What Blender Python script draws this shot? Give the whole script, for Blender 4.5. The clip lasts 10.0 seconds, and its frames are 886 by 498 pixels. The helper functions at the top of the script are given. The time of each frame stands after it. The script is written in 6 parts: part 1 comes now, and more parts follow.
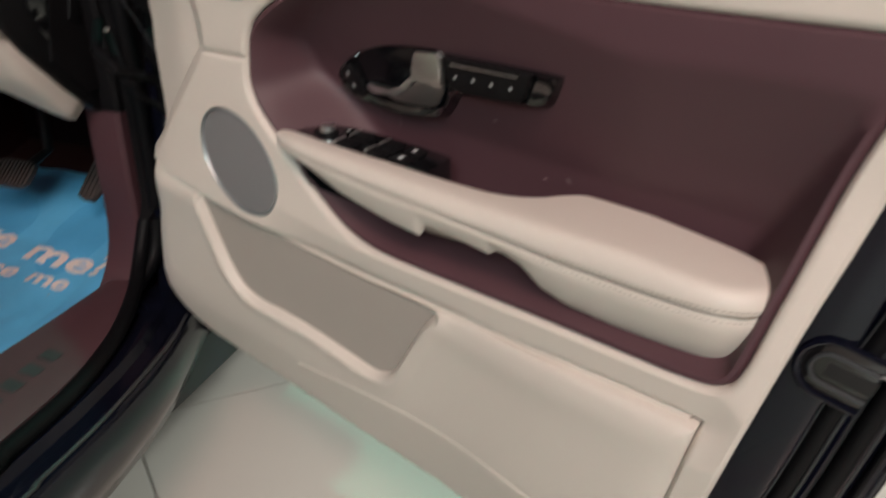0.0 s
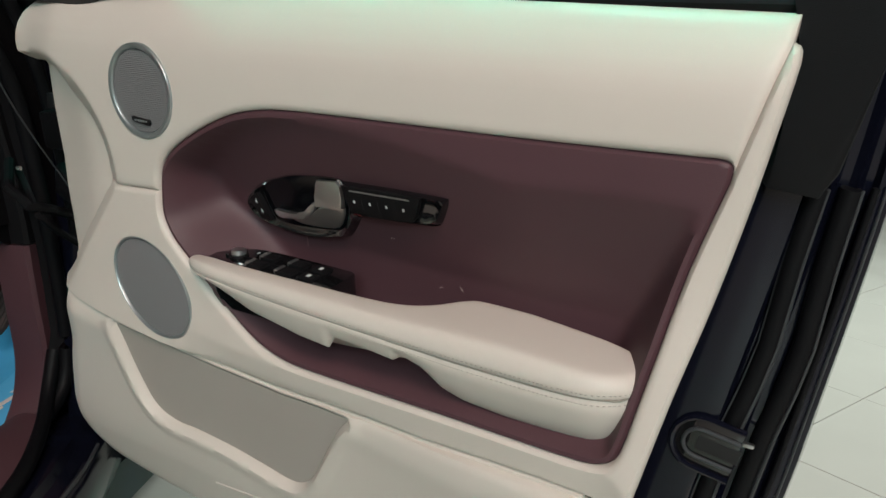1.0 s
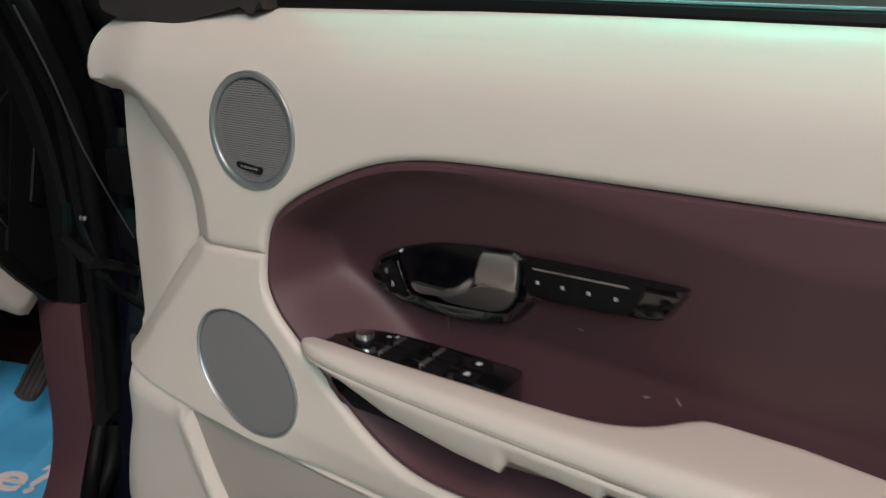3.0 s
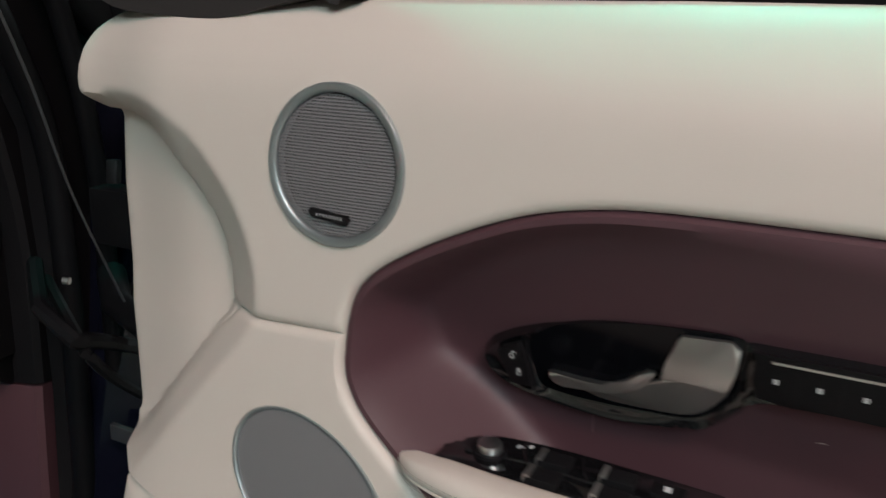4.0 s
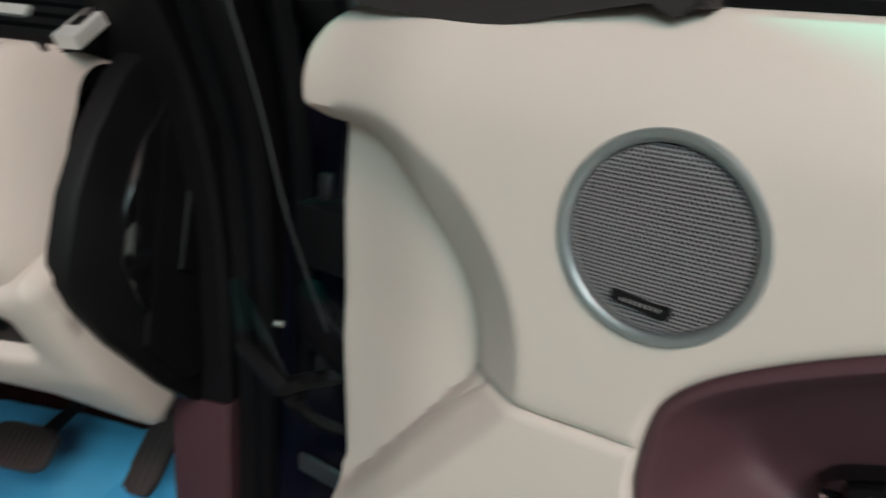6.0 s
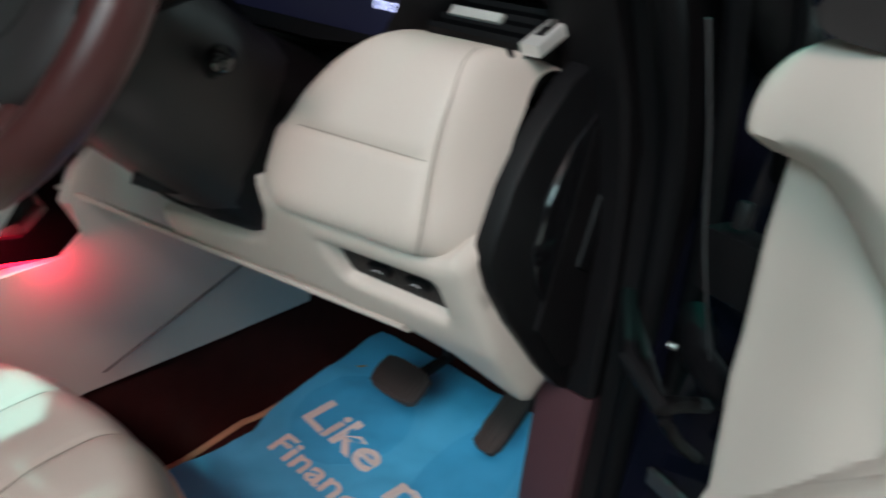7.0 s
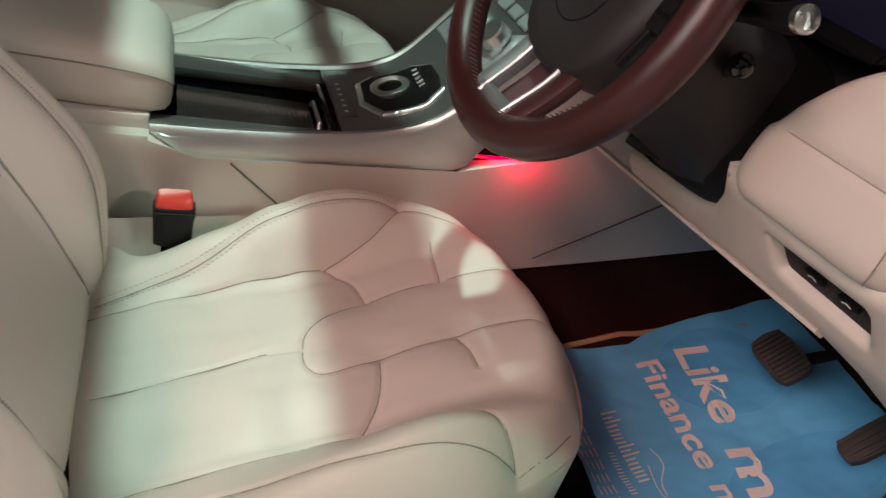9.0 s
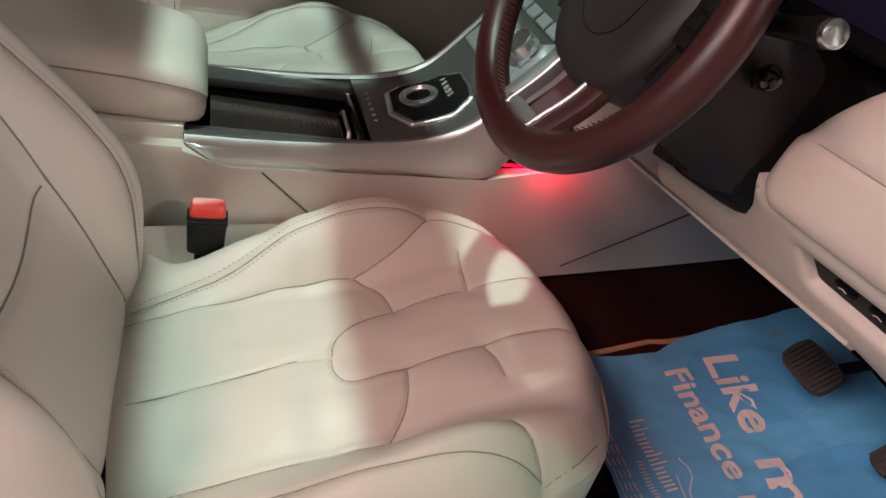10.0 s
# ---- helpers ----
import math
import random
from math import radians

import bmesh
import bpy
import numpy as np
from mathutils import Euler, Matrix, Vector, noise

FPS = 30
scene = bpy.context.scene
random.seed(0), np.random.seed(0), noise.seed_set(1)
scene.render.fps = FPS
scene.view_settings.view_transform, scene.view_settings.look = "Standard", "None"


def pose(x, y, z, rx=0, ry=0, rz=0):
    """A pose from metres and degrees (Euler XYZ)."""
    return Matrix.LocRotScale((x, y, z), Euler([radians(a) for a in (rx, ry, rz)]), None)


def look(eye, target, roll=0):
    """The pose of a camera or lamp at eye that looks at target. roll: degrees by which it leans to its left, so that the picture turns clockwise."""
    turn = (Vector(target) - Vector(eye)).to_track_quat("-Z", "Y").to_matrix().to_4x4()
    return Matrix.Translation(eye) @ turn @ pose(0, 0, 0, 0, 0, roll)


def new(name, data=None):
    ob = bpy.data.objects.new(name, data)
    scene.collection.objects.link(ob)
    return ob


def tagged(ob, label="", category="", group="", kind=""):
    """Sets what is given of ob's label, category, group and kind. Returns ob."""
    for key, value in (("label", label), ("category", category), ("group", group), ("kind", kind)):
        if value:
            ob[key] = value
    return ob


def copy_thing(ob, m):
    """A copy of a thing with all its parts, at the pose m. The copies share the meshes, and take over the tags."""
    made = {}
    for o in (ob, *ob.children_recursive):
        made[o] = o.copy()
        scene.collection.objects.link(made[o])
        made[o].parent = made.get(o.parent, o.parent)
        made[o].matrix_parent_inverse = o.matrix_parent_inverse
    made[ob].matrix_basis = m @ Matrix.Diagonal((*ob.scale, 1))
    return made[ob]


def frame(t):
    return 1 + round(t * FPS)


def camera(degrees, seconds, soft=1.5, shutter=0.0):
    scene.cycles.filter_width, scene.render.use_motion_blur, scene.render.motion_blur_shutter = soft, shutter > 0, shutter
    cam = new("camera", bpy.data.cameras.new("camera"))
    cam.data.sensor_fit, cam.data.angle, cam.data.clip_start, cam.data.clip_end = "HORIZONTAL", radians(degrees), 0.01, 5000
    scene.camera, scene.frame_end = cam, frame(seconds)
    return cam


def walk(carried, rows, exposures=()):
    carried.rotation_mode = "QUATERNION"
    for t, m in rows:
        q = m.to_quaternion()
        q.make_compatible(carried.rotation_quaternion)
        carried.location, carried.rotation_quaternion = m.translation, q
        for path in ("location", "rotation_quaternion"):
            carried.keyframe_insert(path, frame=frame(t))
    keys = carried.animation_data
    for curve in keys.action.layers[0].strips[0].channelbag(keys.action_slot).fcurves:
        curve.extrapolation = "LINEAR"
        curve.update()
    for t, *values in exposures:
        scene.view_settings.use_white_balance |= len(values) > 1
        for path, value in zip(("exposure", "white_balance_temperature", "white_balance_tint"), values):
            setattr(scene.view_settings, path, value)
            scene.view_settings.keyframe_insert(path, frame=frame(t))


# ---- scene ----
cam = camera(61.0, 10.0, 1.5, 0.5)
PATH = [
    (0, (1.6009, 0.0312, 1.0139), (1.1883, 1.8328, 0.2502), 3.96),
    (0.5, (1.6216, -0.0152, 1.0485), (1.3575, 1.8837, 0.4766), 1.91),
    (1, (1.6299, -0.0345, 1.04), (1.3992, 1.8929, 0.5605), 2.48),
    (1.5, (1.622, -0.0332, 1.0399), (1.3877, 1.9008, 0.5865), 2.77),
    (2, (1.5863, -0.0279, 1.0351), (1.3262, 1.909, 0.6105), 2.96),
    (2.5, (1.5133, 0.0412, 1.0401), (1.2319, 1.9756, 0.6183), 3.25),
    (4, (1.2344, 0.3288, 1.0156), (1.1689, 2.3066, 0.726), 4.46),
    (4.5, (1.1479, 0.3901, 1.023), (1.1994, 2.3695, 0.7433), 2.85),
    (5, (1.1236, 0.4285, 1.0235), (1.2924, 2.3998, 0.7302), 2.55),
    (5.2, (1.1227, 0.4337, 1.0293), (1.2606, 2.4082, 0.7372), 2.68),
    (6.3, (1.081, 0.467, 1.075), (0.467, 2.294, 0.54), 7.9),
    (6.5, (1.069, 0.464, 1.08), (0.29, 2.219, 0.519), 8.9),
    (7, (1.052, 0.433, 1.081), (-0.087, 1.956, 0.463), 10.7),
    (7.5, (1.031, 0.39, 1.078), (-0.336, 1.683, 0.4), 11.7),
    (8, (1.029, 0.357, 1.085), (-0.473, 1.423, 0.306), 13.4),
    (8.5, (1.046, 0.334, 1.12), (-0.476, 1.195, 0.148), 15.7),
    (9, (1.066, 0.305, 1.173), (-0.452, 1.035, 0.094), 17),
    (9.5, (1.072, 0.301, 1.184), (-0.456, 0.972, 0.08), 16.8),
    (10, (1.068, 0.303, 1.185), (-0.473, 0.961, 0.093), 15.8),
]
BALANCE = [(0, 0.57, 6900, 30), (0.5, 0.52, 6650, 22), (1.0, 0.50, 6450, 20), (2.5, 0.44, 6480, 24), (4.5, 0.46, 6500, 27), (6.5, 0.68, 6150, 19), (7.0, 0.73, 5950, 17), (7.5, 0.84, 6050, 15), (8.0, 0.61, 6750, 24), (8.5, 0.43, 7200, 38), (9.0, 0.39, 7400, 46), (10.0, 0.41, 7450, 53)]
walk(cam, [(t, look(eye, target, roll)) for t, eye, target, roll in PATH], BALANCE)

# ---------------------------------------------------------------- light
world = bpy.data.worlds.new("showroom_air")
scene.world = world
world.use_nodes = True
world.node_tree.nodes["Background"].inputs[0].default_value = (0.75, 0.78, 0.8, 1)
world.node_tree.nodes["Background"].inputs[1].default_value = 0.145


def area_lamp(name, place, target, size_x, size_y, watts, colour):
    lamp = bpy.data.lights.new(name, "AREA")
    lamp.shape, lamp.size, lamp.size_y, lamp.energy, lamp.color = "RECTANGLE", size_x, size_y, watts, colour
    ob = new(name, lamp)
    ob.matrix_world = look(place, target)
    return ob


MINT = (0.76, 1.0, 0.88)
area_lamp("ceiling_lamp_wide", (1.8, -3.4, 3.35), (1.1, 0.6, 0.7), 3.0, 2.4, 175, (0.70, 1.0, 0.92))
# The side lamp is an added warm fill for seat, door and footwell.
area_lamp("ceiling_lamp_side", (2.1, -1.80, 3.35), (0.7, 1.0, 0.4), 1.0, 0.8, 76, (1.0, 0.76, 0.64))
area_lamp("ceiling_lamp_far", (3.6, 3.4, 3.40), (3.4, 3.2, 0.0), 1.2, 0.5, 150, MINT)


def spot_lamp(name, place, target, watts, colour, degrees, blend, radius):
    lamp = bpy.data.lights.new(name, "SPOT")
    lamp.energy, lamp.color, lamp.spot_size, lamp.spot_blend, lamp.shadow_soft_size = watts, colour, radians(degrees), blend, radius
    new(name, lamp).matrix_world = look(place, target)


spot_lamp("ceiling_spot_door", (1.44, 1.05, 3.38), (1.36, 0.84, 1.1), 80, (0.03, 1.0, 0.66), 36, 0.4, 0.05)
spot_lamp("ceiling_spot_seat", (0.45, 0.10, 3.40), (-0.05, 0.36, 0.6), 215, (0.44, 1.0, 0.82), 26, 0.12, 0.05)


# ---------------------------------------------------------------- materials
def material(name, colour, rough=0.5, metal=0.0, grain=0.0, grain_size=900.0, vary=0.08, vary_size=6.0, coat=0.0, spec=0.5, bump2=0.0, bump2_size=25.0, sheen=0.0):
    """A surface with cloudy tone variation, uneven gloss, fine grain relief and a softer second relief."""
    m = bpy.data.materials.new(name)
    m.use_nodes = True
    nt = m.node_tree
    bsdf = nt.nodes["Principled BSDF"]
    coord = nt.nodes.new("ShaderNodeTexCoord")
    cloud = nt.nodes.new("ShaderNodeTexNoise")
    cloud.inputs["Scale"].default_value, cloud.inputs["Detail"].default_value = vary_size, 5
    nt.links.new(coord.outputs["Object"], cloud.inputs["Vector"])
    ramp = nt.nodes.new("ShaderNodeMix")
    ramp.data_type = "RGBA"
    ramp.inputs[6].default_value = (*[c * (1 - vary) for c in colour], 1)
    ramp.inputs[7].default_value = (*[min(1, c * (1 + vary)) for c in colour], 1)
    nt.links.new(cloud.outputs["Fac"], ramp.inputs[0])
    nt.links.new(ramp.outputs[2], bsdf.inputs["Base Color"])
    gloss = nt.nodes.new("ShaderNodeMapRange")
    gloss.inputs[3].default_value, gloss.inputs[4].default_value = max(0.02, rough - 0.08), min(1, rough + 0.08)
    nt.links.new(cloud.outputs["Fac"], gloss.inputs[0])
    nt.links.new(gloss.outputs[0], bsdf.inputs["Roughness"])
    bsdf.inputs["Metallic"].default_value = metal
    bsdf.inputs["Coat Weight"].default_value = coat
    bsdf.inputs["Coat Roughness"].default_value = 0.05
    bsdf.inputs["Specular IOR Level"].default_value = spec
    bsdf.inputs["Sheen Weight"].default_value = sheen
    last = None
    if grain:
        fine = nt.nodes.new("ShaderNodeTexVoronoi")
        fine.inputs["Scale"].default_value = grain_size
        nt.links.new(coord.outputs["Object"], fine.inputs["Vector"])
        b = nt.nodes.new("ShaderNodeBump")
        b.inputs["Strength"].default_value, b.inputs["Distance"].default_value = grain, 0.0006
        nt.links.new(fine.outputs["Distance"], b.inputs["Height"])
        last = b
    if bump2:
        soft_noise = nt.nodes.new("ShaderNodeTexNoise")
        soft_noise.inputs["Scale"].default_value = bump2_size
        nt.links.new(coord.outputs["Object"], soft_noise.inputs["Vector"])
        b = nt.nodes.new("ShaderNodeBump")
        b.inputs["Strength"].default_value, b.inputs["Distance"].default_value = bump2, 0.01
        nt.links.new(soft_noise.outputs["Fac"], b.inputs["Height"])
        if last:
            nt.links.new(last.outputs[0], b.inputs["Normal"])
        last = b
    if last:
        nt.links.new(last.outputs[0], bsdf.inputs["Normal"])
    return m


def glowing(name, colour, strength):
    m = bpy.data.materials.new(name)
    m.use_nodes = True
    b = m.node_tree.nodes["Principled BSDF"]
    b.inputs["Base Color"].default_value = (*colour, 1)
    b.inputs["Emission Color"].default_value = (*colour, 1)
    b.inputs["Emission Strength"].default_value = strength
    return m


def glass(name, colour, rough=0.0):
    m = bpy.data.materials.new(name)
    m.use_nodes = True
    b = m.node_tree.nodes["Principled BSDF"]
    b.inputs["Base Color"].default_value = (*colour, 1)
    b.inputs["Transmission Weight"].default_value = 1.0
    b.inputs["Roughness"].default_value = rough
    b.inputs["IOR"].default_value = 1.05
    return m


CREAM = material("cream_leather", (0.60, 0.535, 0.485), 0.48, grain=0.08, vary=0.04, bump2=0.06, bump2_size=14)
CREAM_PLASTIC = material("cream_plastic", (0.60, 0.54, 0.49), 0.5, grain=0.2, grain_size=1400, vary=0.03)
# The cream taken down to six tenths, and rougher.
POCKET = material("dark_cream", (0.36, 0.32, 0.29), 0.8, grain=0.3, grain_size=1500, vary=0.05)
BURGUNDY = material("burgundy_leather", (0.076, 0.032, 0.040), 0.56, grain=0.14, grain_size=800, vary=0.12, bump2=0.05)
WHEEL_LEATHER = material("wheel_leather", (0.046, 0.0115, 0.0115), 0.36, grain=0.15, grain_size=900, vary=0.15)
BLACK_PLASTIC = material("black_plastic", (0.0055, 0.0055, 0.0065), 0.45, grain=0.3, grain_size=1300, vary=0.15, spec=0.2)
BLACK_TRIM = material("soft_black_trim", (0.0055, 0.005, 0.006), 0.55, grain=0.4, grain_size=1100, vary=0.1, spec=0.2)
PIANO = material("gloss_black", (0.006, 0.006, 0.007), 0.06, vary=0.1, coat=0.6, spec=0.5)
PAINT = material("dark_blue_paint", (0.004, 0.0045, 0.010), 0.16, vary=0.15, coat=0.22, spec=0.22)
RUBBER = material("seal_rubber", (0.0035, 0.0035, 0.0045), 0.55, grain=0.15, vary=0.15, spec=0.15)
CHROME = material("satin_chrome", (0.80, 0.82, 0.82), 0.30, metal=1.0, vary=0.03)
SATIN = material("satin_silver", (0.66, 0.65, 0.64), 0.38, metal=1.0, vary=0.03)
RING = material("silver_ring", (0.36, 0.40, 0.41), 0.40, metal=0.8, vary=0.04)
GRILLE = material("grey_grille", (0.19, 0.187, 0.195), 0.45, vary=0.05)
# Near-black that puts the shade of slots, vents and gaps into the colour.
DARK = material("void_shade", (0.01, 0.01, 0.01), 0.9, vary=0.1)
CARPET = material("burgundy_carpet", (0.030, 0.007, 0.0065), 0.95, grain=0.9, grain_size=500, vary=0.3, vary_size=30, sheen=0.04, spec=0.1)
PIPING = material("tan_piping", (0.45, 0.26, 0.15), 0.7, grain=0.3, vary=0.1)
PAPER = material("blue_paper", (0.085, 0.46, 0.78), 0.45, vary=0.08, vary_size=4, bump2=0.35, bump2_size=9)
PAPER_DARK = material("deep_blue_paper", (0.062, 0.40, 0.72), 0.45, vary=0.08, vary_size=4, bump2=0.35, bump2_size=9)
PRINT = material("white_print", (0.78, 0.70, 0.68), 0.5, vary=0.04)
PALE_PRINT = material("pale_symbol", (0.55, 0.56, 0.57), 0.5, vary=0.03)
SEAM = material("seam_shadow_thread", (0.33, 0.29, 0.25), 0.8, vary=0.1)
DARK_SEAM = material("dark_joint", (0.07, 0.06, 0.055), 0.9, vary=0.1)
THREAD = material("pale_thread", (0.50, 0.45, 0.39), 0.7, vary=0.06)
PEDAL = material("worn_pedal_rubber", (0.045, 0.036, 0.034), 0.6, grain=0.3, grain_size=700, vary=0.25, vary_size=20)
# Grey for drawn highlights on seals and sill, and for some small real parts.
GLINT_PART_GREY = material("glint_and_part_grey", (0.034, 0.036, 0.040), 0.5, vary=0.3, vary_size=15)
INSET_THREAD = material("inset_thread", (0.13, 0.065, 0.07), 0.7, vary=0.1)
STITCH = material("seat_stitching", (0.27, 0.235, 0.20), 0.8, vary=0.1)
SAIL = material("sail_grey", (0.032, 0.028, 0.028), 0.55, grain=0.3, grain_size=1200, vary=0.1, spec=0.3)
GLASS_EDGE = material("glass_edge", (0.16, 0.30, 0.32), 0.25, vary=0.2, vary_size=20)
CUP = material("deep_black_cup", (0.003, 0.0032, 0.0045), 0.12, vary=0.1, spec=0.16)
ROLLER = material("roller_lid_brown", (0.026, 0.020, 0.018), 0.20, vary=0.35, vary_size=40, coat=0.5, spec=0.5)
CLIMATE = material("pale_satin_panel", (0.40, 0.43, 0.45), 0.42, metal=0.5, vary=0.05)
HUB = material("dark_grey_hub_leather", (0.017, 0.0145, 0.0155), 0.5, grain=0.2, grain_size=1000, vary=0.12)
VENT_SILVER = material("vent_silver", (0.72, 0.71, 0.69), 0.5, metal=0.55, vary=0.03)
RIM_THREAD = material("rim_thread", (0.10, 0.06, 0.055), 0.7, vary=0.1)
RED_PLASTIC = material("red_plastic", (0.65, 0.045, 0.03), 0.35, vary=0.05)
RED_LIGHT = glowing("red_footwell_light", (1.0, 0.02, 0.06), 1.2)
WINDOW = glass("tinted_glass", (0.80, 0.93, 0.88))
SCREEN = glowing("dim_display", (0.008, 0.008, 0.022), 0.25)
TILE = material("floor_tile", (0.44, 0.39, 0.36), 0.22, vary=0.05, vary_size=3, grain=0.05)
GROUT = material("grout", (0.26, 0.24, 0.22), 0.9, vary=0.1)
PLASTER = material("grey_plaster", (0.30, 0.30, 0.29), 0.85, grain=0.2, grain_size=300, vary=0.04)
METAL = material("hinge_metal", (0.5, 0.5, 0.5), 0.35, metal=1.0, vary=0.2)


# ---------------------------------------------------------------- mesh helpers
def mesh_object(name, verts, faces, mat, parent=None, smooth=True, label=""):
    me = bpy.data.meshes.new(name)
    me.from_pydata([tuple(v) for v in verts], [], [tuple(f) for f in faces])
    me.validate()
    if smooth:
        me.polygons.foreach_set("use_smooth", [True] * len(me.polygons))
        me.set_sharp_from_angle(angle=radians(42))
    me.materials.append(mat)
    ob = new(name, me)
    if parent:
        ob.parent = parent
    if label:
        ob["label"] = label
    return ob


def part(name, bm, mat, parent, label="", smooth=True):
    me = bpy.data.meshes.new(name)
    bmesh.ops.recalc_face_normals(bm, faces=bm.faces)
    bm.to_mesh(me)
    bm.free()
    if smooth:
        me.polygons.foreach_set("use_smooth", [True] * len(me.polygons))
        me.set_sharp_from_angle(angle=radians(38))
    me.materials.append(mat)
    ob = new(name, me)
    ob.parent = parent
    if label:
        ob["label"] = label
    return ob


def thing(name, m=None, label="", category="", group="", kind=""):
    ob = new(name)
    if m is not None:
        ob.matrix_world = m
    ob.empty_display_size = 0.05
    return tagged(ob, label, category, group, kind)


def spline(points, per=6, closed=False):
    """A Catmull-Rom curve through a few points."""
    p = [np.array(q, float) for q in points]
    n, out = len(p), []
    for i in range(n if closed else n - 1):
        a, b = p[i], p[(i + 1) % n]
        z = p[i - 1] if closed or i else a
        c = p[(i + 2) % n] if closed or i + 2 < n else b
        for k in range(per):
            t = k / per
            out.append(0.5 * (2 * a + (b - z) * t + (2 * z - 5 * a + 4 * b - c) * t * t + (3 * a - z - 3 * b + c) * t**3))
    if not closed:
        out.append(p[-1])
    return np.array(out)


def smooth01(x):
    x = np.clip(x, 0, 1)
    return x * x * (3 - 2 * x)


def distance(points, line, closed=True):
    """The distance of each 2D point from a polyline."""
    points, a = np.asarray(points, float), np.asarray(line, float)
    b = np.roll(a, -1, 0)
    if not closed:
        a, b = a[:-1], b[:-1]
    best = np.full(len(points), 1e9)
    for p, q in zip(a, b):
        d = q - p
        t = np.clip(((points - p) @ d) / max(d @ d, 1e-12), 0, 1)
        best = np.minimum(best, np.hypot(*(points - p - t[:, None] * d).T))
    return best


def inside(points, poly):
    points, poly = np.asarray(points, float), np.asarray(poly, float)
    x, y = points.T
    hit = np.zeros(len(points), bool)
    for (ax, ay), (bx, by) in zip(poly, np.roll(poly, -1, 0)):
        if ay != by:
            hit ^= ((ay > y) != (by > y)) & (x < (bx - ax) * (y - ay) / (by - ay) + ax)
    return hit


def resample(poly, step):
    poly = np.asarray(poly, float)
    out = []
    for a, b in zip(poly, np.roll(poly, -1, 0)):
        n = max(1, int(np.hypot(*(b - a)) / step))
        out += [a + (b - a) * k / n for k in range(n)]
    return np.array(out)


def sheet(name, outline, relief, mat, parent, step=0.008, edge=0.006, back=0.014, holes=(), rings=(0.0015, 0.004, 0.008), label=""):
    """A panel filled inside an outline in the plane, raised by relief(points), with a rim turned back round its edges."""
    from mathutils.geometry import delaunay_2d_cdt
    loops = [resample(outline, edge)] + [resample(h, edge) for h in holes]
    pts, edges = [], []
    for loop in loops:
        k = len(pts)
        pts += list(loop)
        edges += [(k + i, k + (i + 1) % len(loop)) for i in range(len(loop))]
    rim_count = len(pts)
    lo, hi = loops[0].min(0), loops[0].max(0)
    extra = []
    for loop in loops:
        d = np.roll(loop, -1, 0) - np.roll(loop, 1, 0)
        nrm = np.stack([-d[:, 1], d[:, 0]], 1) / np.maximum(np.hypot(*d.T), 1e-9)[:, None]
        for r in rings:
            for side in (1, -1):
                extra.append(loop + side * r * nrm)
    gx, gy = np.meshgrid(np.arange(lo[0], hi[0], step), np.arange(lo[1], hi[1], step))
    grid = np.stack([gx.ravel() + 0.25 * step * (np.round((gy.ravel() - lo[1]) / step) % 2), gy.ravel()], 1)
    far = max(rings) + 0.004 if len(rings) else step * 0.5
    cand = [np.array([q for q in e]) for e in extra]
    keep = []
    for c, r in zip(cand, [r for _ in loops for r in rings for _ in (0, 1)]):
        ok = inside(c, loops[0])
        for h in loops[1:]:
            ok &= ~inside(c, h)
        dist = np.min([distance(c, lp) for lp in loops], 0)
        keep.append(c[ok & (dist > 0.8 * r)])
    ok = inside(grid, loops[0])
    for h in loops[1:]:
        ok &= ~inside(grid, h)
    g = grid[ok]
    dist = np.min([distance(g, lp) for lp in loops], 0)
    keep.append(g[dist > far])
    allp = np.concatenate([np.array(pts)] + keep)
    res = delaunay_2d_cdt([Vector(p) for p in allp], edges, [], 0, 1e-7, False)
    vs, fs = np.array([tuple(v) for v in res[0]]), [tuple(f) for f in res[2]]
    mid = np.array([vs[list(f)].mean(0) for f in fs])
    ok = inside(mid, loops[0])
    for h in loops[1:]:
        ok &= ~inside(mid, h)
    fs = [f for f, o in zip(fs, ok) if o]
    w = relief(vs)
    verts = [(u, v, z) for (u, v), z in zip(vs, w)]
    count = {}
    for f in fs:
        for i in range(3):
            e = (f[i], f[(i + 1) % 3])
            count[tuple(sorted(e))] = count.get(tuple(sorted(e)), []) + [e]
    twin = {}

    def low(i):
        if i not in twin:
            twin[i] = len(verts)
            verts.append((verts[i][0], verts[i][1], verts[i][2] - back))
        return twin[i]

    for es in count.values():
        if len(es) == 1:
            a, b = es[0]
            fs.append((b, a, low(a), low(b)))
    return mesh_object(name, verts, fs, mat, parent, label=label)


def loft(name, sections, mat, parent=None, closed=True, caps=True, label="", smooth=True):
    """A skin over rings of equally many points."""
    n = len(sections[0])
    verts = [p for s in sections for p in s]
    faces = []
    for k in range(len(sections) - 1):
        for i in range(n if closed else n - 1):
            j = (i + 1) % n
            faces.append((k * n + i, k * n + j, (k + 1) * n + j, (k + 1) * n + i))
    if caps and closed:
        faces.append(tuple(range(n))[::-1])
        faces.append(tuple(range((len(sections) - 1) * n, len(sections) * n)))
    bm = bmesh.new()
    bv = [bm.verts.new(tuple(v)) for v in verts]
    for f in faces:
        try:
            bm.faces.new([bv[i] for i in f])
        except ValueError:
            pass
    return part(name, bm, mat, parent, label, smooth)


def rounded(cx, cy, hx, hy, power=4.0, n=28):
    """A ring of points on a rounded box."""
    a = np.linspace(0, 2 * math.pi, n, endpoint=False) + math.pi / n
    c, s = np.cos(a), np.sin(a)
    r = (np.abs(c) ** power + np.abs(s) ** power) ** (-1 / power)
    return np.stack([cx + hx * r * c, cy + hy * r * s], 1)


